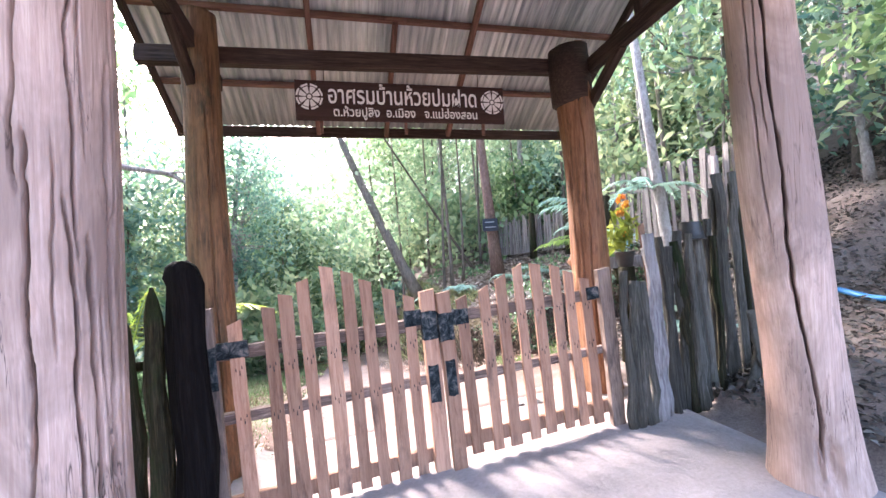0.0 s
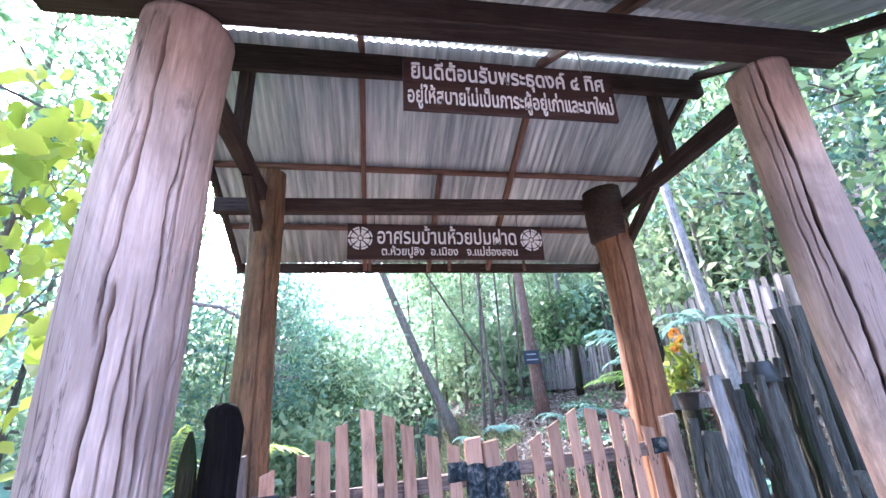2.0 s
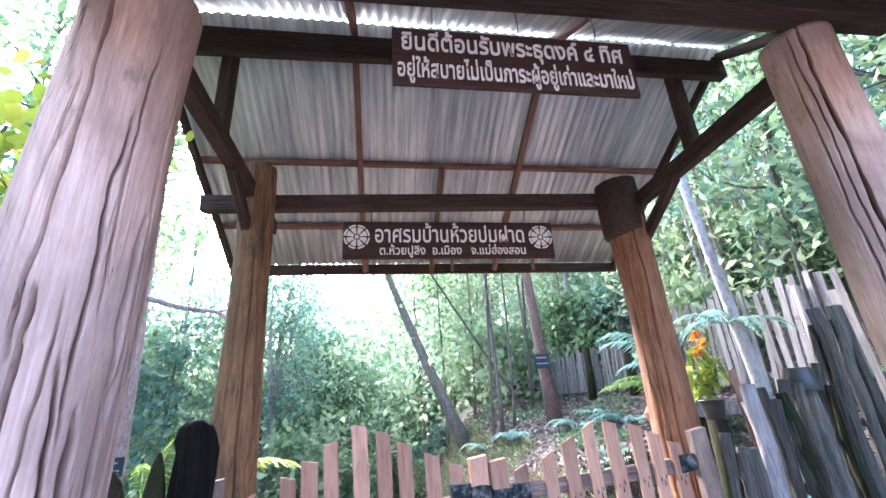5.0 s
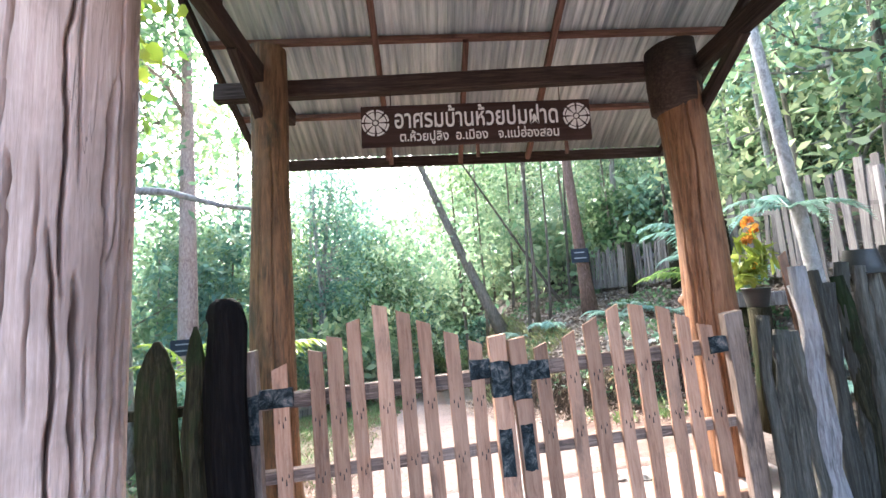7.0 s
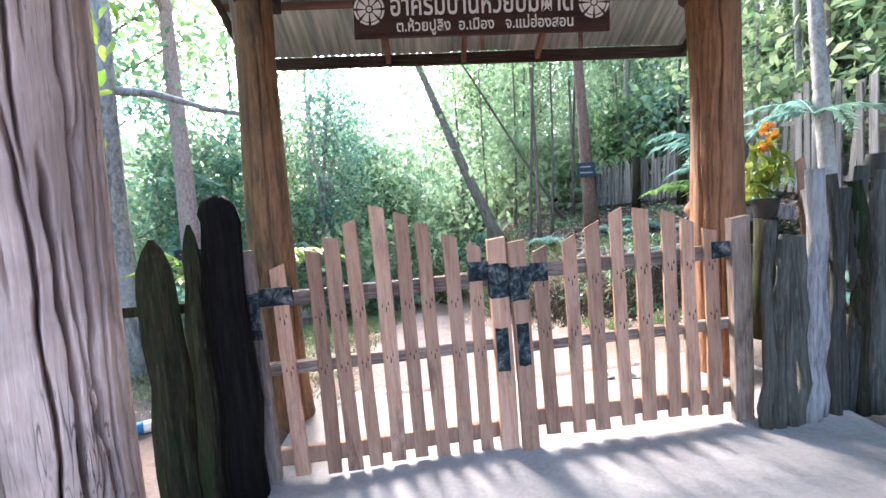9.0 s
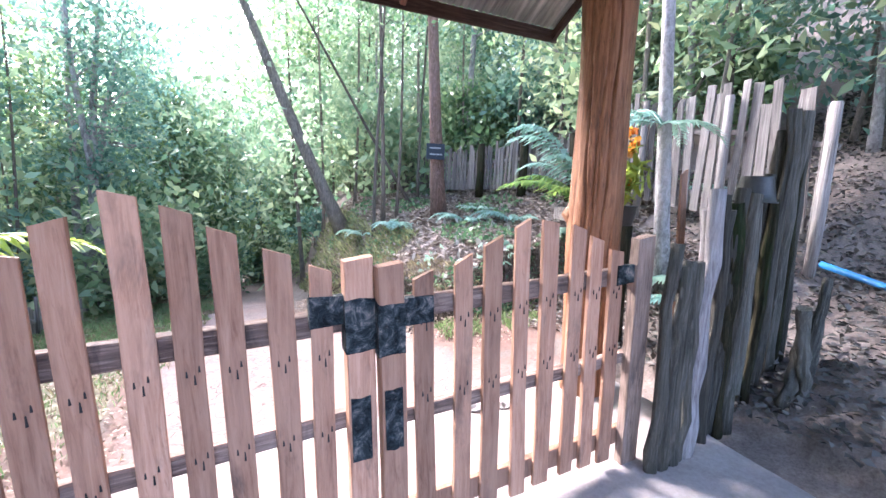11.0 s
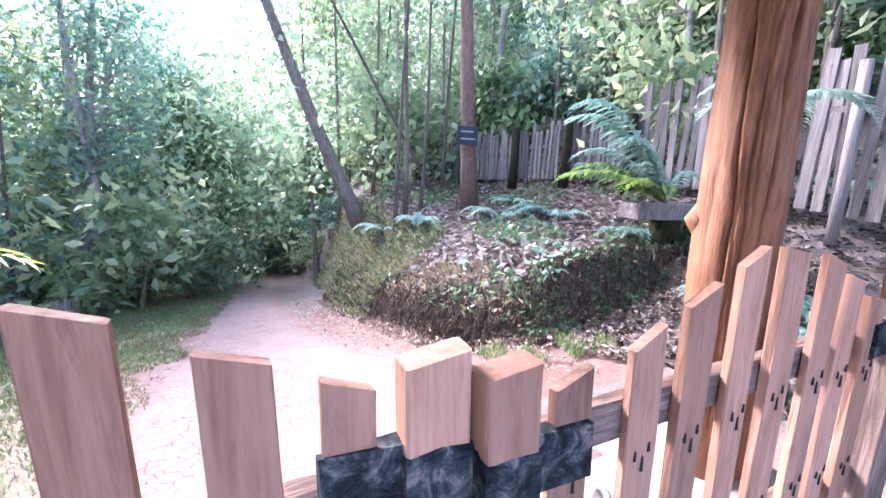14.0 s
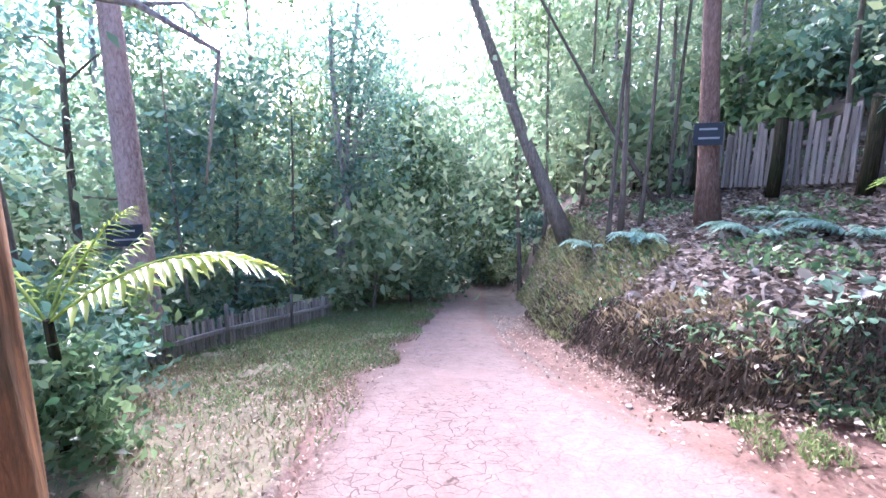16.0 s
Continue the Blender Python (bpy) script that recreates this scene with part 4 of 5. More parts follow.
# ---- trees ----
def branching(h, r, lean, seed, limbs=7, limb_len=1.6, first=0.35, bend=0.3):
    """A trunk with limbs as one mesh, and the ends where the leaves hang."""
    rng = random.Random(seed)
    n = 12
    pts = [Vector((lean[0] * s + bend * math.sin(2.6 * s + seed) * s * (1 - s), lean[1] * s + bend * math.cos(3.1 * s + seed) * s * (1 - s), h * s)) for s in (i / (n - 1) for i in range(n))]
    rad = [r * (1 - 0.72 * i / (n - 1)) + r * 0.35 * math.exp(-i * 1.6) for i in range(n)]
    meshes, ends = [tube(pts, rad, 12, 0.03, seed)], [pts[-1]]
    for k in range(limbs):
        s = first + (1 - first) * (k + rng.random()) / limbs
        i = min(n - 2, int(s * (n - 1)))
        p = pts[i].lerp(pts[i + 1], s * (n - 1) - i)
        a = rng.uniform(0, 6.28)
        L = limb_len * rng.uniform(0.6, 1.3) * (1.15 - 0.6 * s)
        lift = rng.uniform(0.15, 0.7)
        q = [p + Vector((math.cos(a) * L * t, math.sin(a) * L * t, L * lift * t + 0.12 * L * math.sin(5 * t + k))) for t in (0, 0.3, 0.6, 1.0)]
        rr = r * (1 - 0.72 * s) * 0.5
        meshes.append(tube(q, [rr, rr * 0.75, rr * 0.5, rr * 0.18], 7, 0, seed + k))
        ends += [q[-1], q[2]]
        for _ in range(2):
            a2 = a + rng.uniform(-1.1, 1.1)
            e = q[2] + Vector((math.cos(a2), math.sin(a2), rng.uniform(0.0, 0.7))) * L * 0.45
            meshes.append(tube([q[2], q[2].lerp(e, 0.5) + Vector((0, 0, 0.03)), e], [rr * 0.4, rr * 0.25, rr * 0.1], 5, 0, k))
            ends.append(e)
    return join(meshes), ends


def crown(ends, leaves, spread, size, seed, wide=0.45, droop=0.3):
    rng = np.random.default_rng(seed)
    e = np.array([tuple(v) for v in ends])
    pick = rng.integers(0, len(e), leaves)
    w = rng.uniform(0.4, 1.2, len(e))[pick]
    c = e[pick] + rng.normal(size=(leaves, 3)) * np.array([1, 1, 0.7]) * (spread * w)[:, None]
    return leaf_cloud(c, size, seed, droop, wide)


def make_tree(name, label, h, r, lean, seed, bark, leaf, leaves, spread, size, limbs=7, limb_len=1.6, first=0.35, bend=0.3, at=(0, 0, -50), group=""):
    root = thing(name, label, "tree", at, group)
    wood_mesh, ends = branching(h, r, lean, seed, limbs, limb_len, first, bend)
    part("trunk", wood_mesh, bark, root)
    if leaves:
        part("crown", crown(ends, leaves, spread, size, seed), leaf, root)
    return root


def on_land(x, y, sink=0.1):
    return (x, y, spot(x, y) - sink)
# trees that can be told apart
make_tree("leaning_tree", "grey-barked tree leaning over the track", 8.0, 0.15, (-3.3, 1.0), 11, BARK, LEAF_GREEN, 2600, 0.5, 0.11, 8, 1.8, 0.6, 0.35, on_land(4.1, 10.9))
make_tree("signed_tree", "straight red-brown trunk with a small sign nailed on", 9.5, 0.12, (-0.75, 0.0), 12, BARK_RED, LEAF_GREEN, 2200, 0.5, 0.11, 7, 1.6, 0.62, 0.1, on_land(5.36, 8.35))
make_tree("pale_tree", "slim pale blotched tree trunk by the fence", 8.5, 0.075, (-0.8, 0.3), 13, BARK_PALE, LEAF_TEAL, 2400, 0.5, 0.11, 7, 1.5, 0.6, 0.12, on_land(6.2, 4.3))
make_tree("roadside_tree", "leaning red-brown tree with a dark sign band in the gully", 9.0, 0.17, (-0.2, 0.1), 14, BARK_ROSE, LEAF_GREEN, 2600, 0.5, 0.12, 8, 1.8, 0.62, 0.05, on_land(-1.5, 7.0, 0.2))
make_tree("clump_tree", "pale crooked many-stemmed tree in the gully", 7.0, 0.12, (0.5, 0.2), 15, BARK_PALE, LEAF_TEAL, 1600, 0.5, 0.12, 9, 1.1, 0.45, 0.5, on_land(-0.9, 12.0, 0.2))
for x, y, ry, rz in ((-1.25, 11.8, 9, 40), (-0.75, 12.3, -12, 100)):
    copy_thing(bpy.data.objects["clump_tree"], pose(x, y, spot(x, y) - 0.2, 0, ry, rz) @ Matrix.Scale(0.9, 4))
make_tree("trackside_tree", "thin dark straight tree at the edge of the track", 8.0, 0.06, (-0.4, 0.1), 16, BARK, LEAF_GREEN, 1500, 0.5, 0.12, 7, 1.3, 0.6, 0.15, on_land(3.45, 13.6))

# grey tree whose bough reaches out beside the gateway
grey = thing("grey_tree", "grey trunk with one long bare bough reaching out", "tree", on_land(-0.95, 4.75))
zz = spot(-0.95, 4.75) - 0.1
bough_at = 2.72 - zz
trunk_pts = [(0.05 * math.sin(1.3 * i), 0.04 * math.cos(1.7 * i), 0.62 * i) for i in range(13)]
part("trunk", tube(trunk_pts, [0.14 - 0.007 * i for i in range(13)], 14, 0.03, 8), BARK_PALE, grey)
part("bough", join([tube([(0.05, 0, bough_at), (0.35, 0.2, bough_at + 0.02), (0.75, 0.5, bough_at - 0.08), (1.1, 0.62, bough_at - 0.12), (1.5, 0.85, bough_at - 0.36), (1.42, 0.85, bough_at - 0.75), (1.35, 0.8, bough_at - 1.3)], [0.05, 0.04, 0.032, 0.026, 0.018, 0.013, 0.008], 8, 0.04, 9),
                     tube([(1.1, 0.62, bough_at - 0.12), (1.3, 0.8, bough_at - 0.05), (1.45, 0.9, bough_at - 0.22)], [0.016, 0.011, 0.006], 6)]), BARK_PALE, grey)
e = [Vector((random.uniform(-1.2, 1.2), random.uniform(-1.2, 1.2), random.uniform(5, 7.5))) for _ in range(14)]
part("crown", crown(e, 2200, 0.5, 0.12, 3), LEAF_GREEN, grey)

# slim bare stems on the bank
stem = thing("sapling", "slim bare sapling stem with a thin leafy head", "tree", on_land(4.3, 9.0), "saplings")
wood_mesh, ends = branching(7.0, 0.035, (0.15, 0.1), 31, 5, 0.9, 0.55, 0.25)
part("stem", wood_mesh, BARK, stem)
part("crown", crown(ends, 700, 0.4, 0.12, 31), LEAF_GREEN, stem)
rng = random.Random(12)
for x, y in [(4.55, 9.25), (4.75, 9.05), (5.6, 10.2), (6.1, 11.4), (4.6, 12.2), (3.9, 12.8), (7.9, 8.2), (8.3, 6.6), (7.8, 9.6), (5.2, 13.6), (7.4, 11.6), (8.0, 5.2), (8.8, 7.6), (-2.6, 9.2), (-3.2, 6.2), (-2.2, 5.2), (-1.6, 11.0), (-2.4, 13.0), (0.2, 16.5), (1.2, 19.0), (4.6, 15.4), (9.2, 4.2), (10.0, 6.0), (9.6, 9.0)]:
    copy_thing(stem, pose(x, y, spot(x, y) - 0.1, 0, 0, rng.uniform(0, 360)) @ Matrix.Scale(rng.uniform(0.8, 1.35), 4))

# the woods round about
KINDS = [
    make_tree("forest_tree", "slender dark forest tree with blue-green leaves", 9.0, 0.09, (0.3, 0.1), 21, BARK, LEAF_TEAL, 3600, 0.6, 0.165, 9, 1.7, 0.12, 0.4, on_land(-4.5, 9.0), "forest trees"),
    make_tree("forest_tree", "slender forest tree with green leaves", 10.5, 0.11, (-0.5, 0.3), 22, BARK, LEAF_GREEN, 3700, 0.65, 0.17, 10, 1.9, 0.15, 0.4, on_land(-3.4, 13.5), "forest trees"),
    make_tree("forest_tree", "pale-stemmed forest tree with sparse blue-green leaves", 11.0, 0.10, (0.4, -0.2), 23, BARK_PALE, LEAF_TEAL, 2700, 0.65, 0.165, 9, 1.7, 0.25, 0.3, on_land(7.9, 12.5), "forest trees"),
    make_tree("forest_tree", "young forest tree, leafy from low down", 6.0, 0.05, (0.2, 0.2), 24, BARK, LEAF_TEAL, 3200, 0.55, 0.165, 10, 1.3, 0.04, 0.3, on_land(-2.9, 10.8), "forest trees"),
    make_tree("forest_tree", "young green forest tree, leafy from low down", 5.0, 0.045, (-0.2, 0.2), 25, BARK, LEAF_GREEN, 3200, 0.5, 0.16, 10, 1.2, 0.04, 0.3, on_land(0.2, 15.0), "forest trees"),
    make_tree("forest_tree", "young forest tree, its leaf colour paled for hazy sunlight", 6.5, 0.055, (0.3, -0.2), 26, BARK_PALE, LEAF_SOFT, 3000, 0.55, 0.17, 11, 1.5, 0.06, 0.35, on_land(-4.2, 11.8), "forest trees"),
]
rng = random.Random(77)
placed = [(-4.5, 9.0), (-3.4, 13.5), (7.9, 12.5), (-2.9, 10.8), (0.2, 15.0), (-4.2, 11.8)]


def free(x, y, d):
    return all((x - a) ** 2 + (y - b) ** 2 > d * d for a, b in placed)


def keep_clear(x, y):
    """The track, the gateway, the bank and the space behind the camera stay open."""
    if y < 2.5:
        return -2.5 < x < 14 or y < -6
    if y < 11:
        return -3.4 < x < (10.5 if y < 5.5 else 8.0)
    return 0.5 < x < 4.9 and y < 21


tries = 0
while len(placed) < 98 and tries < 9000:
    tries += 1
    near = len(placed) < 60
    x, y = (rng.uniform(-9, 13), rng.uniform(-5, 22)) if near else (rng.uniform(-20, 26), rng.uniform(-12, 36))
    if keep_clear(x, y) or not free(x, y, 1.25 if near else 2.0):
        continue
    placed.append((x, y))
    k = rng.choice((0, 0, 1, 1, 2, 3, 3, 4, 4))
    # The sun-paled kind goes more often where the woods are bright and hazy.
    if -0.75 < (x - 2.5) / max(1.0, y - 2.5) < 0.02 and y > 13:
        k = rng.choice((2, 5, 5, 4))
    elif rng.random() < 0.4:
        k = 5
    copy_thing(KINDS[k], pose(x, y, spot(x, y) - 0.15, 0, 0, rng.uniform(0, 360)) @ Matrix.Scale(rng.uniform(0.75, 1.3), 4))

# trees that close the view down the track and beside it
rng = random.Random(33)
for x, y, k, s in ((1.3, 21.5, 3, 1.3), (2.5, 22.8, 0, 0.9), (3.5, 21.2, 4, 1.4), (4.5, 19.4, 1, 0.8), (0.2, 19.2, 5, 1.2), (2.0, 25.5, 1, 1.0), (3.8, 25.0, 0, 1.0), (5.2, 22.5, 3, 1.4),
                   (-0.3, 17.0, 2, 0.75), (-2.2, 15.6, 5, 1.25)):
    copy_thing(KINDS[k], pose(x, y, spot(x, y) - 0.15, 0, 0, rng.uniform(0, 360)) @ Matrix.Scale(s, 4))
copy_thing(stem, pose(5.35, 9.7, spot(5.35, 9.7) - 0.1, 0, -34, 0))

# leafy trees on the hillside beside the fences
for x, y, k, s in ((8.6, 5.4, 0, 0.8), (9.0, 3.9, 5, 1.0), (9.8, 2.7, 0, 0.9), (8.2, 6.9, 5, 1.0), (10.6, 4.6, 1, 0.9), (11.4, 1.4, 0, 0.9), (9.4, 6.2, 1, 0.8), (10.8, 3.2, 3, 1.2), (12.5, 2.5, 1, 1.0),
                   (7.8, 2.3, 1, 0.8), (8.7, 1.2, 0, 0.8), (7.7, 0.4, 1, 0.75), (8.9, 2.9, 2, 0.7)):
    copy_thing(KINDS[k], pose(x, y, spot(x, y) - 0.15, 0, 0, 60 * x) @ Matrix.Scale(s, 4))

# shrubs of the undergrowth
SHRUBS = []
for k, (lab, mat) in enumerate((("blue-green broad-leaved forest shrub", LEAF_TEAL), ("green broad-leaved forest shrub", LEAF_GREEN), ("forest shrub, its leaf colour paled for hazy sunlight", LEAF_SOFT))):
    root = thing("shrub", lab, "shrub", on_land((-2.7, 9.3, -3.3)[k], (6.2, 13.8, 9.9)[k]), "forest shrubs")
    wood_mesh, ends = branching(1.5, 0.03, (0.1, 0.1), 41 + k, 12, 0.9, 0.05, 0.2)
    part("stem", wood_mesh, BARK, root)
    part("foliage", crown(ends, 1500, 0.32, 0.18, 41 + k, 0.5), mat, root)
    SHRUBS.append(root)
rng = random.Random(91)
done = []
tries = 0
while len(done) < 100 and tries < 9000:
    tries += 1
    x, y = rng.uniform(-8, 12), rng.uniform(-3, 24)
    if y < 5.5 and -2.2 < x < 10.5:
        continue
    if 4.6 <= y < 11 and -2.3 - 0.03 * (y - 5) < x < 7.7:
        continue
    if y >= 11 and 0.75 < x < (5.6 if y < 13.5 else 3.2) and y < 20.5:
        continue
    if any((x - a) ** 2 + (y - b) ** 2 < 0.75 for a, b in done):
        continue
    done.append((x, y))
    copy_thing(SHRUBS[rng.choice((0, 1, 2, 2, 2))], pose(x, y, spot(x, y) - 0.08, 0, 0, rng.uniform(0, 360)) @ Matrix.Scale(rng.uniform(0.6, 1.3), 4))

for x, y, k, s in ((-0.6, 5.1, 0, 0.5), (0.06, 4.5, 1, 0.4), (-1.2, 5.8, 1, 0.65), (-1.6, 6.5, 0, 0.6)):
    copy_thing(SHRUBS[k], pose(x, y, spot(x, y) - 0.05, 0, 0, 70 * x) @ Matrix.Scale(s, 4))

# the far wooded slopes, past counting
rngf = np.random.default_rng(5)
for nm, mat, seed, size in (("far_woods", LEAF_TEAL, 1, 0.38), ("far_woods", LEAF_GREEN, 2, 0.38)):
    nclump = 420
    ang = rngf.uniform(-1.9, 1.9, nclump)
    rad = rngf.uniform(17, 38, nclump)
    cx, cy = 2.5 + rad * np.sin(ang), 3 + rad * np.cos(ang)
    ok = ~((cx > 0.0) & (cx < 5.0) & (cy < 23))
    cx, cy = cx[ok], cy[ok]
    share = (cx - 2.5) / np.maximum(1.0, cy - 2.5)
    high = np.where((share > -0.6) & (share < 0.03) & (cy > 5), 4.3 + 0.17 * rad[ok], 11.5)
    cz = land(cx, cy) + rngf.uniform(0.3, 1.0, len(cx)) * high
    pick = rngf.integers(0, len(cx), 48000)
    c = np.stack([cx, cy, cz], -1)[pick] + rngf.normal(size=(48000, 3)) * np.array([1.1, 1.1, 0.8])
    whole(nm, leaf_cloud(c, size, seed, 0.3, 0.5), mat, "distant dense green woods on the slopes", "woods", kind="stuff")

# treetops against the sky, with haze and sunlight put into their pale leaf colour
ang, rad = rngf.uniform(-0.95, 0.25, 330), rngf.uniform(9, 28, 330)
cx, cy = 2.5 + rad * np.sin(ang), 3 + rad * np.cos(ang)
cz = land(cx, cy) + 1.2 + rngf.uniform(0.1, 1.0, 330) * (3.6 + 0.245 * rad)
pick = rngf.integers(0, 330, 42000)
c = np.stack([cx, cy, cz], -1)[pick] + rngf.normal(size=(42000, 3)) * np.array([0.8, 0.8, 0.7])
whole("far_treetops", leaf_cloud(c, 0.22, 9, 0.3, 0.5), LEAF_SOFT, "yellow-green treetops against the bright sky, paled in colour for haze and sunlight", "woods", kind="stuff")

# ---- hanging signs ----
def lettering(text, size, depth=0.004):
    cu = bpy.data.curves.new("lettering", "FONT")
    cu.body, cu.size, cu.extrude, cu.align_x, cu.align_y = text, size, depth, "CENTER", "CENTER"
    cu.offset = size * 0.012
    ob = bpy.data.objects.new("lettering", cu)
    scene.collection.objects.link(ob)
    bpy.context.view_layer.update()
    me = bpy.data.meshes.new_from_object(ob.evaluated_get(bpy.context.evaluated_depsgraph_get()))
    bpy.data.objects.remove(ob)
    bpy.data.curves.remove(cu)
    return me


def fitted(me, width, height):
    """Scales letters to a width and height about their middle."""
    n = len(me.vertices)
    co = np.empty(n * 3, dtype=np.float32)
    me.vertices.foreach_get("co", co)
    co = co.reshape(-1, 3)
    lo, hi = co.min(0), co.max(0)
    co[:, 0] = (co[:, 0] - (lo[0] + hi[0]) / 2) * width / (hi[0] - lo[0])
    co[:, 1] = (co[:, 1] - (lo[1] + hi[1]) / 2) * height / (hi[1] - lo[1])
    me.vertices.foreach_set("co", co.ravel())
    me.update()
    return me


def wheel_mark(r):
    """A wheel of eight spokes, raised from the board."""
    bm = bmesh.new()

    def wedge(a0, a1, r0, r1, h):
        n = 6
        lo, hi = [], []
        for i in range(n + 1):
            a = a0 + (a1 - a0) * i / n
            lo.append((math.cos(a) * r0, math.sin(a) * r0))
            hi.append((math.cos(a) * r1, math.sin(a) * r1))
        ring = lo + hi[::-1]
        b = [bm.verts.new((x, y, 0)) for x, y in ring]
        t = [bm.verts.new((x, y, h)) for x, y in ring]
        bm.faces.new(t)
        for i in range(len(ring)):
            j = (i + 1) % len(ring)
            bm.faces.new((b[i], b[j], t[j], t[i]))
    for k in range(8):
        a = k * math.pi / 4
        wedge(a + 0.09, a + math.pi / 4 - 0.09, r * 0.86, r, 0.004)
        wedge(a + 0.1, a + math.pi / 4 - 0.1, r * 0.26, r * 0.78, 0.004)
        wedge(a, a + math.pi / 4, r * 0.02, r * 0.16, 0.004)
    return bm


FACE = Matrix.Rotation(radians(90), 4, "X")
sign = thing("gate_name_sign", "long dark maroon sign with white lettering and two wheels, hung up", "sign", (2.73, 3.68, 2.872))
part("board", board(1.94, 0.355, 0.025, 0.003, 0, 0, 1, 0.0, 3, "x", 3), SIGN_WOOD, sign, "", pose(-0.97, 0, 0))
part("lettering", fitted(lettering("อาศรมบ้านห้วยปมฝาด", 0.15), 1.38, 0.19), LETTER, sign, "white painted lettering", pose(0.0, -0.0135, 0.07) @ FACE)
part("lettering", fitted(lettering("ต.ห้วยปูลิง  อ.เมือง   จ.แม่ฮ่องสอน", 0.08), 1.34, 0.125), LETTER, sign, "white painted lettering", pose(0.02, -0.0135, -0.105) @ FACE)
for x in (-0.85, 0.85):
    part("wheel", wheel_mark(0.115), LETTER, sign, "white painted eight-spoked wheel", pose(x, -0.0125, 0.03) @ FACE)
for x in (-0.72, 0.72):
    part("hanging_wire", tube([(x, 0, 0.18), (x, 0, 0.36)], [0.004, 0.004], 6), IRON, sign)
for x in (-0.76, 0.0, 0.76):
    part("batten", board(0.13, 0.03, 0.02, 0.003, 0, 0, 1, 0.001, 3), BEAM_RED, sign, "", pose(x, 0.03, -0.28))

sign = thing("welcome_sign", "dark wooden board with two rows of white lettering, hung on hooks", "sign", (2.74, 1.655, 3.0), turn=(0, 0, 0))
part("board", board(1.175, 0.32, 0.022, 0.003, 0, 0, 1, 0.0, 4, "x", 3), SIGN_WOOD, sign, "", pose(-0.5875, 0, 0))
part("lettering", fitted(lettering("ยินดีต้อนรับพระธุดงค์ ๔ ทิศ", 0.12), 1.08, 0.155), LETTER, sign, "white hand-painted lettering", pose(-0.005, -0.012, 0.072) @ FACE)
part("lettering", fitted(lettering("อยู่ให้สบายไม่เป็นภาระผู้อยู่เก่าและมาใหม่", 0.1), 1.13, 0.15), LETTER, sign, "white hand-painted lettering", pose(0.0, -0.012, -0.08) @ FACE)
for x in (-0.4, 0.02, 0.42):
    part("hook", tube([(x, 0, 0.16), (x, -0.01, 0.24), (x, 0.0, 0.33)], [0.004, 0.004, 0.004], 6), WIRE, sign)


def tree_plate(at, turn, w, h, rows):
    root = thing("tree_sign", "small navy-blue board with pale writing nailed to a trunk", "sign", at, turn=(0, 0, turn))
    part("board", board(w, h, 0.012, 0.002, 0, 0, 1, 0, 5, "x", 3), BOARD_BLUE, root, "", pose(-w / 2, 0, 0))
    for k in range(rows):
        part("writing", board(w * (0.7 if k % 2 else 0.6), h * 0.09, 0.003, 0.001, 0, 0, 1, 0, 6, "x", 3), FADED, root, "pale bar of writing", pose(-w * 0.32, -0.0075, h * (0.22 - 0.4 * k)))
    return root


tree_plate((5.17, 8.2, 2.06), -18, 0.32, 0.27, 2)
tree_plate((-1.47, 6.79, 0.85), 28, 0.34, 0.24, 2)

# ---- loose things by the gate ----
whole("leaning_board", board(1.62, 0.085, 0.02, 0.004, 0.03, 0.02, 0.8, 0.004, 9, "z", 6), PICKET, "pale wooden board standing on end behind the gate post", "board", at=pose(4.86, 3.12, 0.0, 0, -6, 10))
for x, y, h, tilt in ((5.32, 2.62, 0.42, 24), (5.45, 2.58, 0.62, -3), (5.62, 2.66, 0.75, 22)):
    whole("prop_log", split_stake(h, 0.04, 0.035, int(x * 100)), FENCE_GREY, "short grey weathered log propped against the fence", "log", "logs propped at the fence", at=pose(x, y + 0.06, spot(x, y) - 0.03, -6, tilt, 0))


def pot(r, h):
    pts = [(0, 0, 0), (0, 0, 0.01), (0, 0, h * 0.6), (0, 0, h * 0.93), (0, 0, h * 0.94), (0, 0, h)]
    return tube(pts, [r * 0.72, r * 0.74, r * 0.9, r * 0.98, r * 1.06, r * 1.06], 20)


whole("upturned_pot", pot(0.11, 0.15), POT, "black plastic pot turned over on a fence stake", "pot", at=pose(4.98, 2.84, 1.6, 180, 0, 0))
whole("pipe", tube([(7.0 + 0.03 * math.sin(2 * i), 3.35 - 0.5 * i, spot(7.0, 3.35 - 0.5 * i) + 0.04 + 0.02 * math.cos(i)) for i in range(10)], [0.03] * 10, 10), BLUE, "bright blue plastic water pipe lying on the slope", "pipe")

bottle = thing("plastic_bottle", "white plastic bottle with a blue band lying on the ground", "bottle", (0.06, 3.42, spot(0.06, 3.42) + 0.045), turn=(0, 0, 35))
part("body", tube([(-0.13, 0, 0), (-0.125, 0, 0), (-0.03, 0, 0), (0.06, 0, 0), (0.1, 0, 0), (0.12, 0, 0), (0.15, 0, 0)], [0.035, 0.045, 0.046, 0.045, 0.03, 0.016, 0.015], 18), LETTER, bottle)
part("band", tube([(-0.07, 0, 0), (-0.069, 0, 0), (0.01, 0, 0), (0.011, 0, 0)], [0.04, 0.048, 0.048, 0.04], 18), BLUE, bottle, "blue band")

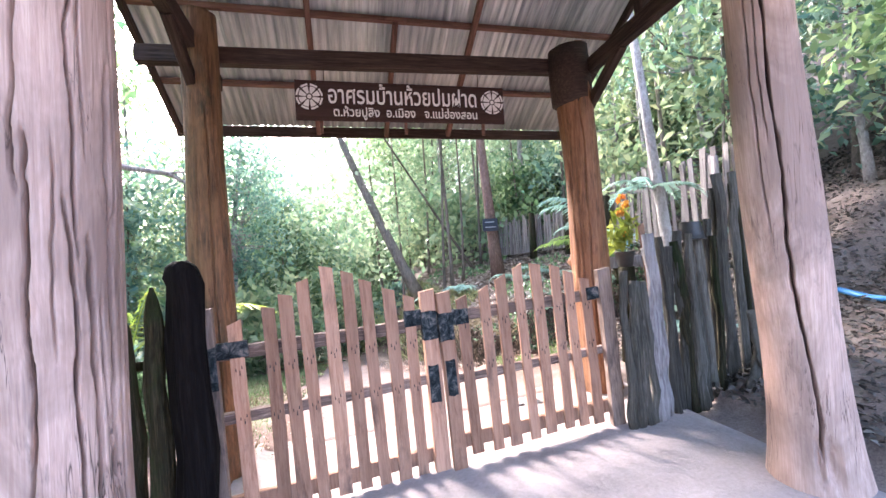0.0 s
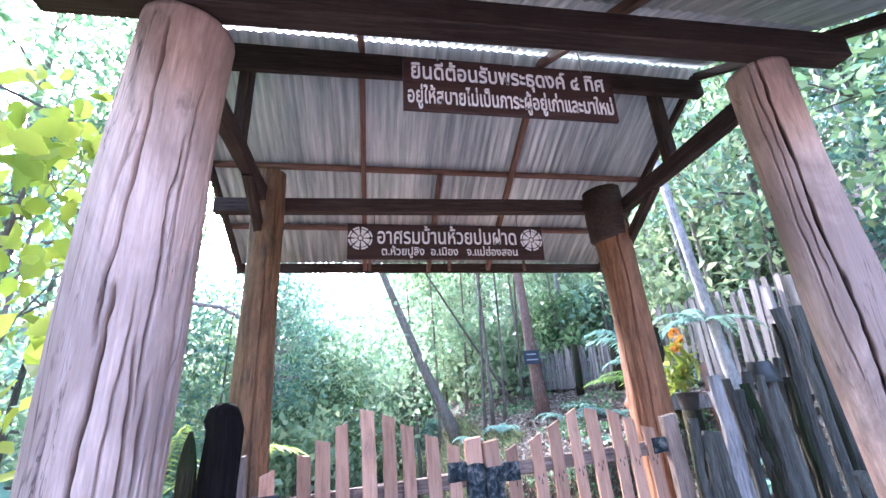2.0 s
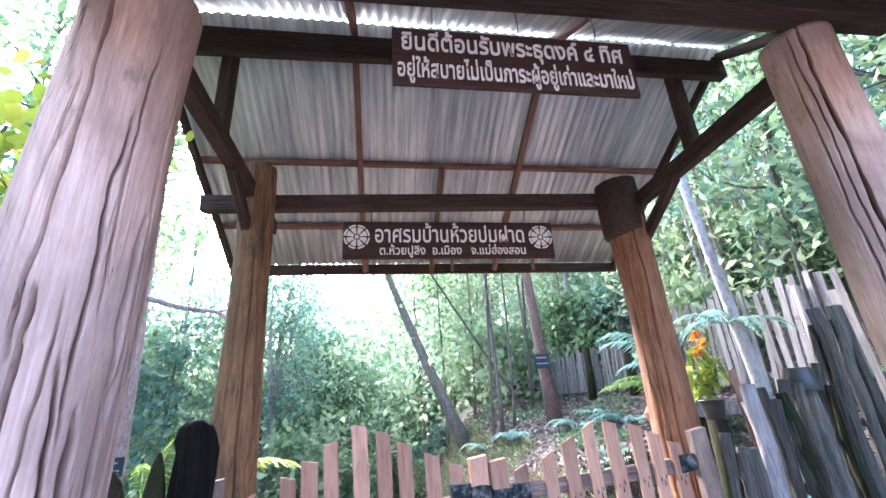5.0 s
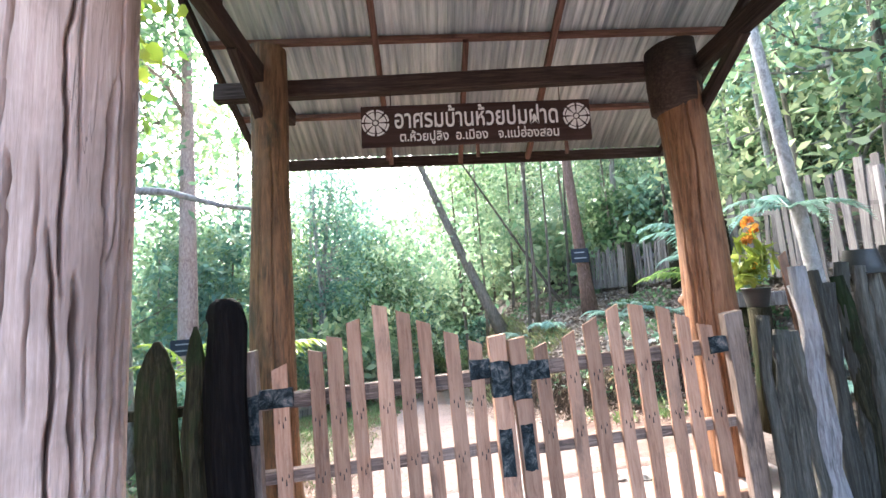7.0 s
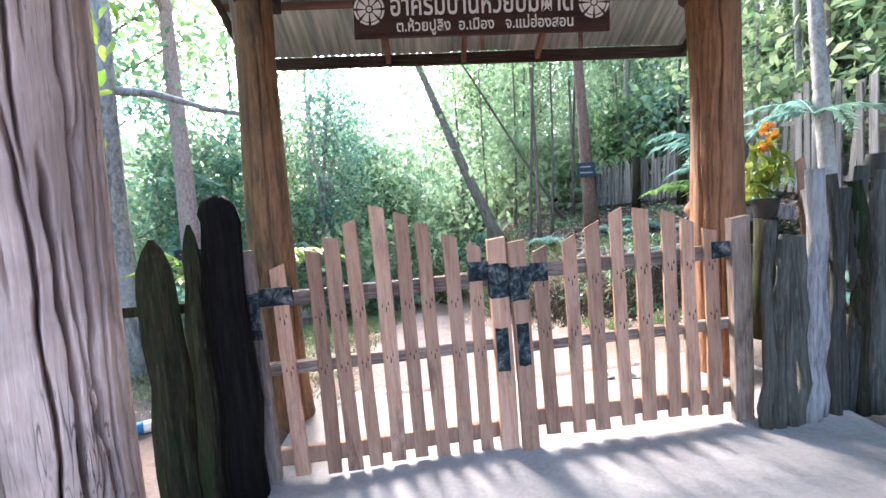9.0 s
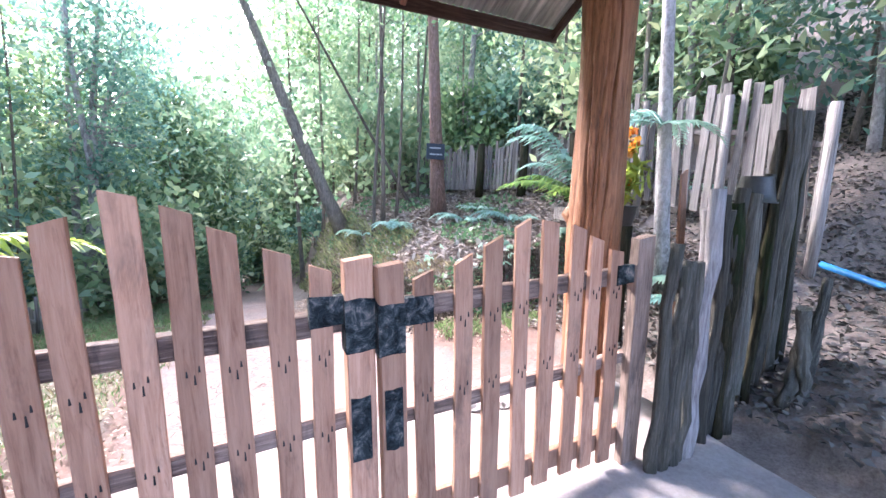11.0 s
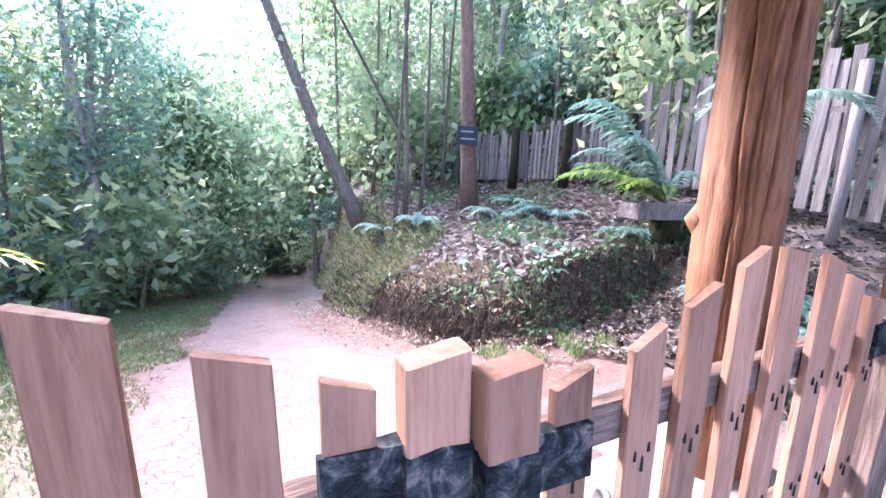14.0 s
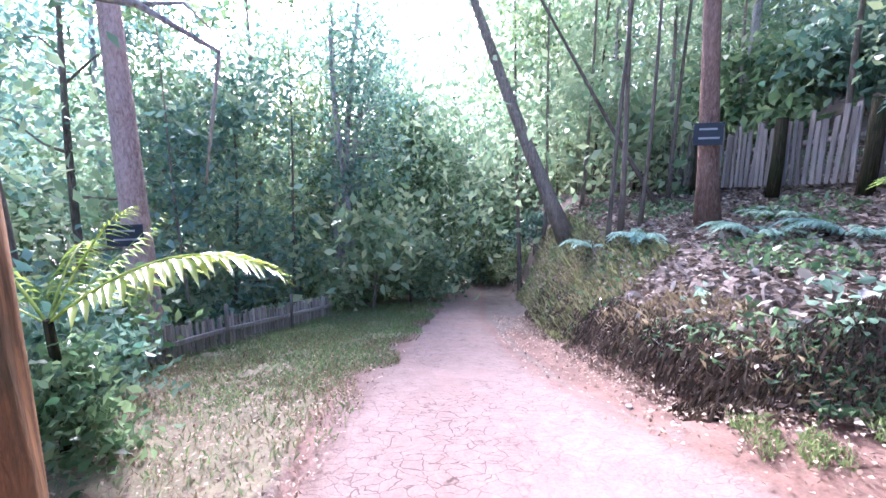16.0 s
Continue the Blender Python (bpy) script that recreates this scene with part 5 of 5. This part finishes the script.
# ---- planter, orchid and ferns ----
bx, by = 6.2, 5.45
planter = thing("planter", "grey wooden trough on a dark stump, planted with a cycad", "planter", (bx, by, spot(bx, by) - 0.05))
hz = 1.11 - (spot(bx, by) - 0.05)
part("stump", tube([(0.1, 0.02, 0), (0.1, 0.02, hz * 0.5), (0.1, 0.02, hz)], [0.17, 0.14, 0.15], 18, 0.05, 3), STAKE_BROWN, planter, "dark stump")
for y, L in ((-0.1, 0.9), (0.13, 0.9)):
    part("side", board(L, 0.17, 0.04, 0.006, 0, 0.004, 1, 0.004, 21, "x", 6), FENCE_PALE, planter, "", pose(-0.45, y, hz + 0.09))
for x in (-0.43, 0.43):
    part("end", board(0.19, 0.16, 0.035, 0.006, 0, 0, 1, 0.004, 22, "y", 4), FENCE_PALE, planter, "", pose(x, -0.08, hz + 0.085, 0, 90, 0))
part("soil", board(0.84, 0.19, 0.12, 0.01, 0, 0, 1, 0.01, 23, "x", 5), STAKE_BROWN, planter, "dark soil", pose(-0.42, 0.015, hz + 0.06, 90, 0, 0))


def fern(name, label, at, material, spec, seed, group="", dense=1.0, leaflet=0.2, broad=0.15):
    """spec: (heading, length, rise, droop) for each frond."""
    root = thing(name, label, "fern", at, group)
    for k, (head, L, rise, droop) in enumerate(spec):
        part("frond", frond(L, rise, droop, int(dense * (16 + 12 * L)), leaflet * L, seed + k, broad), material, root, "", pose(0, 0, 0.02, 0, 0, head))
    return root


fern("cycad", "cycad with long arching blue-green and yellow-green fronds", (6.3, 5.5, 1.26), FERN_TEAL, [(181, 1.6, 1.5, 1.03), (166, 1.45, 1.55, 1.1), (196, 1.35, 1.25, 0.95), (140, 1.2, 1.3, 1.0), (70, 1.0, 1.3, 1.0), (20, 0.9, 1.2, 1.0)], 60, "", 0.8, 0.17)
fern("cycad", "cycad with fresh yellow-green arching fronds", (6.25, 5.5, 1.26), FERN_GREEN, [(181, 1.65, 0.55, 0.46), (170, 1.3, 0.8, 0.62), (200, 1.2, 0.65, 0.6), (225, 0.8, 0.8, 0.8)], 70, "", 0.8, 0.15)
fspec = [(a + 12 * math.sin(a), 0.62 + 0.15 * math.sin(a * 1.7), 0.75, 0.75) for a in range(0, 360, 40)]
base_fern = fern("fern", "spreading blue-green fern on the leafy bank", on_land(5.55, 7.6, 0.02), FERN_TEAL, fspec, 80, "ferns on the bank")
rng = random.Random(8)
for x, y, s in ((4.6, 8.5, 1.1), (6.2, 7.2, 1.1), (6.35, 5.9, 0.9), (6.15, 8.3, 1.0), (4.2, 9.4, 0.9), (6.2, 4.55, 1.2), (6.0, 3.75, 0.9), (7.4, 7.9, 1.2), (-1.9, 6.0, 1.2), (-2.3, 8.2, 1.2), (7.7, 4.6, 1.3)):
    copy_thing(base_fern, pose(x, y, spot(x, y) - 0.02, 0, 0, rng.uniform(0, 360)) @ Matrix.Scale(s, 4))
fern("climbing_fern", "pale grey-green fern fronds on the pale trunk", (5.8, 4.2, 2.1), FERN_TEAL, [(20, 0.75, 0.5, 0.8), (150, 0.7, 0.7, 0.8), (70, 0.8, 0.9, 0.9), (-30, 0.7, 0.4, 0.7), (110, 0.7, 0.5, 0.8)], 95)
palm = fern("palm_seedling", "young palm with yellow-green arching fronds behind the stakes", (0.0, 4.66, 0.62), PALM_LEAF, [(6, 1.6, 0.75, 0.6), (24, 0.74, 1.0, 0.12), (118, 0.9, 1.0, 0.6), (168, 1.0, 1.1, 0.7), (205, 0.9, 0.9, 0.7), (95, 0.9, 1.3, 0.6)], 110, "", 0.75, 0.17, 0.1)

part("stem", tube([(0, 0, spot(0.0, 4.66) - 0.67), (0.01, 0.01, -0.3), (0, 0, 0.05)], [0.035, 0.028, 0.025], 10, 0.05, 2), STAKE_BROWN, palm, "short fibrous stem")
ox, oy = 5.19, 3.98
orchid = thing("potted_orchid", "potted plant with yellow-green leaves and orange flowers on a stump", "potted plant", (ox, oy, spot(ox, oy) - 0.05))
oz = 1.2 - (spot(ox, oy) - 0.05)
part("stump", tube([(0, 0, 0), (0, 0, oz * 0.5), (0, 0, oz)], [0.1, 0.085, 0.09], 12, 0.05, 5), STAKE_BROWN, orchid)
part("pot", pot(0.11, 0.17), POT, orchid, "black plastic pot", pose(0, 0, oz))
lv = [Vector((random.gauss(-0.02, 0.07), random.gauss(0, 0.07), oz + 0.2 + abs(random.gauss(0, 0.2)))) for _ in range(12)]
part("leaves", broad_leaves(np.array([tuple(v) for v in lv for _ in range(10)]) + np.random.default_rng(3).normal(size=(120, 3)) * 0.04, 0.17, 4, 0.6, 0.25), ORCHID_LEAF, orchid, "yellow-green strap leaves")
petals = np.random.default_rng(4)
for k in range(7):
    fx, fy, fz = petals.normal(size=3) * np.array([0.06, 0.06, 0.1])
    part("flower", broad_leaves(petals.normal(size=(14, 3)) * 0.018, 0.055, 5 + k, 0.0, 0.8), FLOWER, orchid, "orange and yellow flower", pose(0.03 + fx, 0.02 + fy, oz + 0.62 + fz))

# big yellow-green leaves beside the near post
vine = thing("broad_leaved_shrub", "shrub with large bright yellow-green leaves beside the post", "shrub", on_land(-0.2, 2.4))
wood_mesh, ends = branching(3.3, 0.03, (0.35, -0.1), 51, 12, 0.75, 0.3, 0.25)
part("stem", wood_mesh, BARK, vine)
leaf_at = np.array([tuple(v) for v in ends])
part("foliage", broad_leaves(leaf_at[np.random.default_rng(6).integers(0, len(leaf_at), 900)] + np.random.default_rng(7).normal(size=(900, 3)) * 0.2, 0.12, 8, 0.8, 0.7), LEAF_LIME, vine)

# a hanging spray of the same leaves between the two posts
spray = thing("hanging_branch", "hanging branch with large bright yellow-green leaves", "branch", (-0.2, 3.4, 3.3))
part("twig", join([tube([(-0.5, -0.9, 0.35), (0.0, -0.2, 0.3), (0.25, 0.05, 0.0), (0.34, 0.1, -0.45)], [0.014, 0.011, 0.008, 0.004], 6), tube([(0.1, -0.1, 0.2), (0.0, 0.05, -0.1), (-0.05, 0.1, -0.5), (0.0, 0.12, -0.85)], [0.008, 0.006, 0.004, 0.002], 6)]), BARK, spray)
sp = np.random.default_rng(61)
part("foliage", broad_leaves(np.concatenate([np.stack([0.3 + 0.08 * sp.normal(size=26), 0.1 + 0.1 * sp.normal(size=26), sp.uniform(-0.7, 0.25, 26)], -1), np.stack([-0.02 + 0.08 * sp.normal(size=30), 0.1 + 0.1 * sp.normal(size=30), sp.uniform(-0.95, 0.2, 30)], -1)]), 0.13, 62, 1.2, 0.5), LEAF_LIME, spray)

# ---- litter, turf and roots ----
rngl = np.random.default_rng(17)


def strewn(n, x0, x1, y0, y1, keep, lift=0.015):
    x, y = rngl.uniform(x0, x1, n), rngl.uniform(y0, y1, n)
    k = keep(x, y)
    x, y = x[k], y[k]
    return np.stack([x, y, land(x, y) + lift + 0.03 * np.abs(rngl.normal(size=len(x)))], -1)


bank = lambda x, y: (x > bank_foot(y) + 0.16) & (y > 5.25)
whole("leaf_litter", leaf_cloud(strewn(30000, 3.3, 8.2, 4.6, 13, bank), 0.082, 7, 0, 0.6, 3.0, 0.3), LEAF_DRY, "dry fallen leaves strewn over the bank", "leaf litter", kind="stuff")
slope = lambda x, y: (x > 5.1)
# The shade of the wooded slope is put into this litter's colour.
whole("leaf_litter", leaf_cloud(strewn(34000, 5.1, 11, -2.5, 5.0, slope), 0.058, 8, 0, 0.6, 3.0, 0.3), LEAF_SHADED, "fallen leaves coloured darker for the forest shade, strewn over the hillside", "leaf litter", kind="stuff")
whole("bank_plants", leaf_cloud(strewn(9000, 3.4, 8.0, 5.0, 13, lambda x, y: bank(x, y) & (np.sin(x * 3.1 + 1) * np.cos(y * 2.3) > 0.1), 0.06), 0.09, 9, 0, 0.5, 1.0), LEAF_GREEN, "low green plants growing over the bank", "ground plants", kind="stuff")


def blades(points, h, seed):
    rng = np.random.default_rng(seed)
    n = len(points)
    a = rng.uniform(0, 6.28, n)
    L = h * rng.uniform(0.4, 1.4, n)
    lean = rng.normal(size=(n, 2)) * 0.5
    w = 0.0022 + 0.002 * rng.random(n)
    sx, sy = np.cos(a) * w, np.sin(a) * w
    v = np.empty((n, 4, 3))
    tip = points + np.stack([lean[:, 0] * L, lean[:, 1] * L, L], -1)
    mid = points + np.stack([lean[:, 0] * L * 0.3, lean[:, 1] * L * 0.3, L * 0.6], -1)
    v[:, 0] = points - np.stack([sx, sy, 0 * sx + 0.01], -1)
    v[:, 1] = points + np.stack([sx, sy, 0 * sx - 0.01], -1)
    v[:, 2] = mid + np.stack([sx, sy, 0 * sx], -1) * 0.8
    v[:, 3] = tip
    return fast_mesh("blades", v.reshape(-1, 3), np.arange(n * 4).reshape(n, 4))


patchy = lambda x, y: 0.22 + 0.78 * smooth(np.sin(3.1 * x + 1.3 * y) * np.sin(2.3 * y - 1.7 * x) + 0.4 * np.sin(7 * x + 5 * y), -0.5, 0.25)
verge = lambda x, y: (rngl.random(len(x)) < patchy(x, y)) & (x > -2.0) & (x < 1.5 + 0.12 * np.sin(5 * y)) & (rngl.random(len(x)) < 0.35 + 0.65 * smooth(y, 4.4, 6.2))
whole("turf", blades(strewn(70000, -2.1, 1.7, 3.7, 13, verge, -0.01), 0.03, 11), GRASS_DRY, "short dead straw-coloured turf along the track", "grass", kind="stuff")
green_band = lambda x, y: (x > -1.4) & (x < 1.45 + 0.15 * np.sin(4 * y)) & (rngl.random(len(x)) < 0.2 + 0.8 * smooth(y + 0.5 * np.sin(3 * x), 5.2, 6.4))
whole("turf", blades(strewn(60000, -1.5, 1.7, 4.0, 12, green_band, -0.01), 0.035, 41), GRASS_GREEN, "short green turf beside the track", "grass", kind="stuff")
edge = lambda x, y: (np.abs(x - bank_foot(y) - 0.3) < 0.2) & (y < 10) & (y > 5.2) & (np.sin(7 * y + 5 * x) + np.sin(13 * y) > -1.85)
front = lambda x, y: (x > 3.9) & (np.abs(y - 5.42) < 0.22)


def hanging(points, h, seed):
    """Thin roots and dead grass that hang down the cut face."""
    me_pts = points + np.array([0, 0, 0.05])
    rng = np.random.default_rng(seed)
    n = len(points)
    L = h * rng.uniform(0.3, 1.3, n)
    a = rng.uniform(0, 6.28, n)
    w = 0.001 + 0.0035 * rng.random(n) ** 2
    side = np.stack([np.cos(a) * w, np.sin(a) * w, 0 * w], -1)
    out = np.stack([-0.25 * L + 0.2 * L * rng.normal(size=n), -0.1 * L + 0.25 * L * rng.normal(size=n), -L], -1)
    v = np.empty((n, 4, 3))
    v[:, 0], v[:, 1] = me_pts - side, me_pts + side
    v[:, 2] = me_pts + out * 0.6 + side * 0.8 + np.stack([-0.2 * L, 0 * L, 0 * L], -1)
    v[:, 3] = me_pts + out
    return fast_mesh("roots", v.reshape(-1, 3), np.arange(n * 4).reshape(n, 4))


whole("bank_roots", hanging(np.concatenate([strewn(52000, 3.1, 4.9, 5.1, 10, edge, 0.0), strewn(22000, 3.9, 6.5, 5.2, 5.65, front, 0.0)]), 0.1, 12), ROOT_BROWN, "dry roots and dead grass hanging down the bank face", "grass", kind="stuff")
whole("bank_grass", blades(strewn(15000, 3.2, 5.2, 5.2, 9.5, lambda x, y: (np.abs(x - bank_foot(y) - 0.5) < 0.3) & (np.sin(5 * y + 3 * x) > -0.4), 0.0), 0.08, 34), GRASS_DRY, "dead straw grass over the edge of the bank", "grass", kind="stuff")
whole("crumbs", leaf_cloud(np.concatenate([strewn(14000, 2.6, 5.0, 4.4, 10, lambda x, y: (x < bank_foot(y) + 0.05) & (x > bank_foot(y) - 0.85 * rngl.random(len(x)) ** 1.6 - 0.05)), strewn(1500, 3.9, 6.2, 4.75, 5.25, lambda x, y: rngl.random(len(x)) < (y - 4.75) * 2)]), 0.028, 43, 0, 0.7, 3.0, 0.4), LEAF_DRY, "crumbled earth and dry leaves at the foot of the bank", "leaf litter", kind="stuff")
whole("leaf_litter", leaf_cloud(strewn(3500, 4.5, 6.8, 4.0, 5.2, lambda x, y: x > 5.2 - (y - 4.0) * 0.6), 0.05, 44, 0, 0.6, 3.0, 0.3), LEAF_DRY, "dry fallen leaves gathered below the bank", "leaf litter", kind="stuff")
whole("foot_grass", blades(strewn(3000, 3.95, 5.2, 4.7, 5.15, lambda x, y: np.sin(9 * x + 3 * y) + np.sin(17 * x - 7 * y) > 0.1, 0.0), 0.035, 35), GRASS_GREEN, "tufts of grass at the foot of the bank", "grass", kind="stuff")
pale = strewn(90, 3.9, 6.0, 5.4, 8.5, bank, 0.03)
whole("pale_leaves", broad_leaves(pale, 0.16, 36, 0.1, 0.45), LEAF_PALE, "large pale dead leaves lying on the bank", "leaf litter", kind="stuff")
whole("bank_herbs", broad_leaves(strewn(170, 4.2, 5.4, 5.4, 6.6, lambda x, y: (np.sin(4 * x) * np.cos(3.3 * y) > 0.25), 0.08), 0.095, 37, 0.0, 0.5), FERN_TEAL, "low blue-green broad-leaved herbs on the bank", "ground plants", kind="stuff")
whole("bank_grass", blades(strewn(16000, 3.3, 5.5, 7.5, 13, lambda x, y: np.abs(x - bank_foot(y) - 0.6) < 0.6, 0.0), 0.1, 14), GRASS, "tall pale grass on the end of the bank", "grass", kind="stuff")
face_zone = lambda x, y: (x > bank_foot(y) - 0.05) & (x < bank_foot(y) + 0.7) & (y > 5.1)
whole("face_litter", leaf_cloud(np.concatenate([strewn(26000, 3.1, 5.2, 5.1, 10, face_zone, 0.02), strewn(6000, 3.9, 6.4, 5.15, 5.6, front, 0.02)]), 0.05, 47, 0.5, 0.45), LEAF_DRY, "dead leaves and straw caught on the bank face", "leaf litter", kind="stuff")
whole("face_plants", leaf_cloud(np.concatenate([strewn(5000, 3.2, 4.9, 5.2, 9, lambda x, y: edge(x, y) & (np.sin(y * 6 + x * 5) > 0.6), 0.05), strewn(3500, 4.3, 6.4, 5.1, 5.65, lambda x, y: (np.sin(x * 7) + np.sin(x * 17) > -0.3), 0.05)]), 0.055, 15, 0.3, 0.5), LEAF_GREEN, "small green plants clinging to the bank face", "ground plants", kind="stuff")
whole("litter_on_verge", leaf_cloud(strewn(12000, -1.8, 1.8, 3.6, 9, lambda x, y: (x < 1.6) & (y < 5.2 + 3 * rngl.random(len(x)))), 0.03, 13, 0, 0.5, 3.0, 0.3), LEAF_DRY, "scattered dry leaves on the verge", "leaf litter", kind="stuff")

# flat stones on the ground past the gate, and a few by the bank
for k, (x, y, r) in enumerate(((3.62, 3.62, 0.07), (3.82, 3.55, 0.05), (3.95, 5.0, 0.035), (3.7, 5.2, 0.03), (4.3, 5.05, 0.04), (3.55, 5.6, 0.03))):
    pts = [(0, 0, 0), (0.002, 0, r * 0.1), (0, 0.004, r * 0.25), (0, 0, r * 0.36)]
    whole("stone", tube(pts, [r * 0.85, r, r * 0.85, r * 0.4], 12, 0.09, 60 + k), STONE if k < 2 else ROCK_PALE, "small flat grey stone lying on the ground", "stone", "loose stones", at=pose(x, y, spot(x, y) - 0.005, 0, 0, 50 * k))
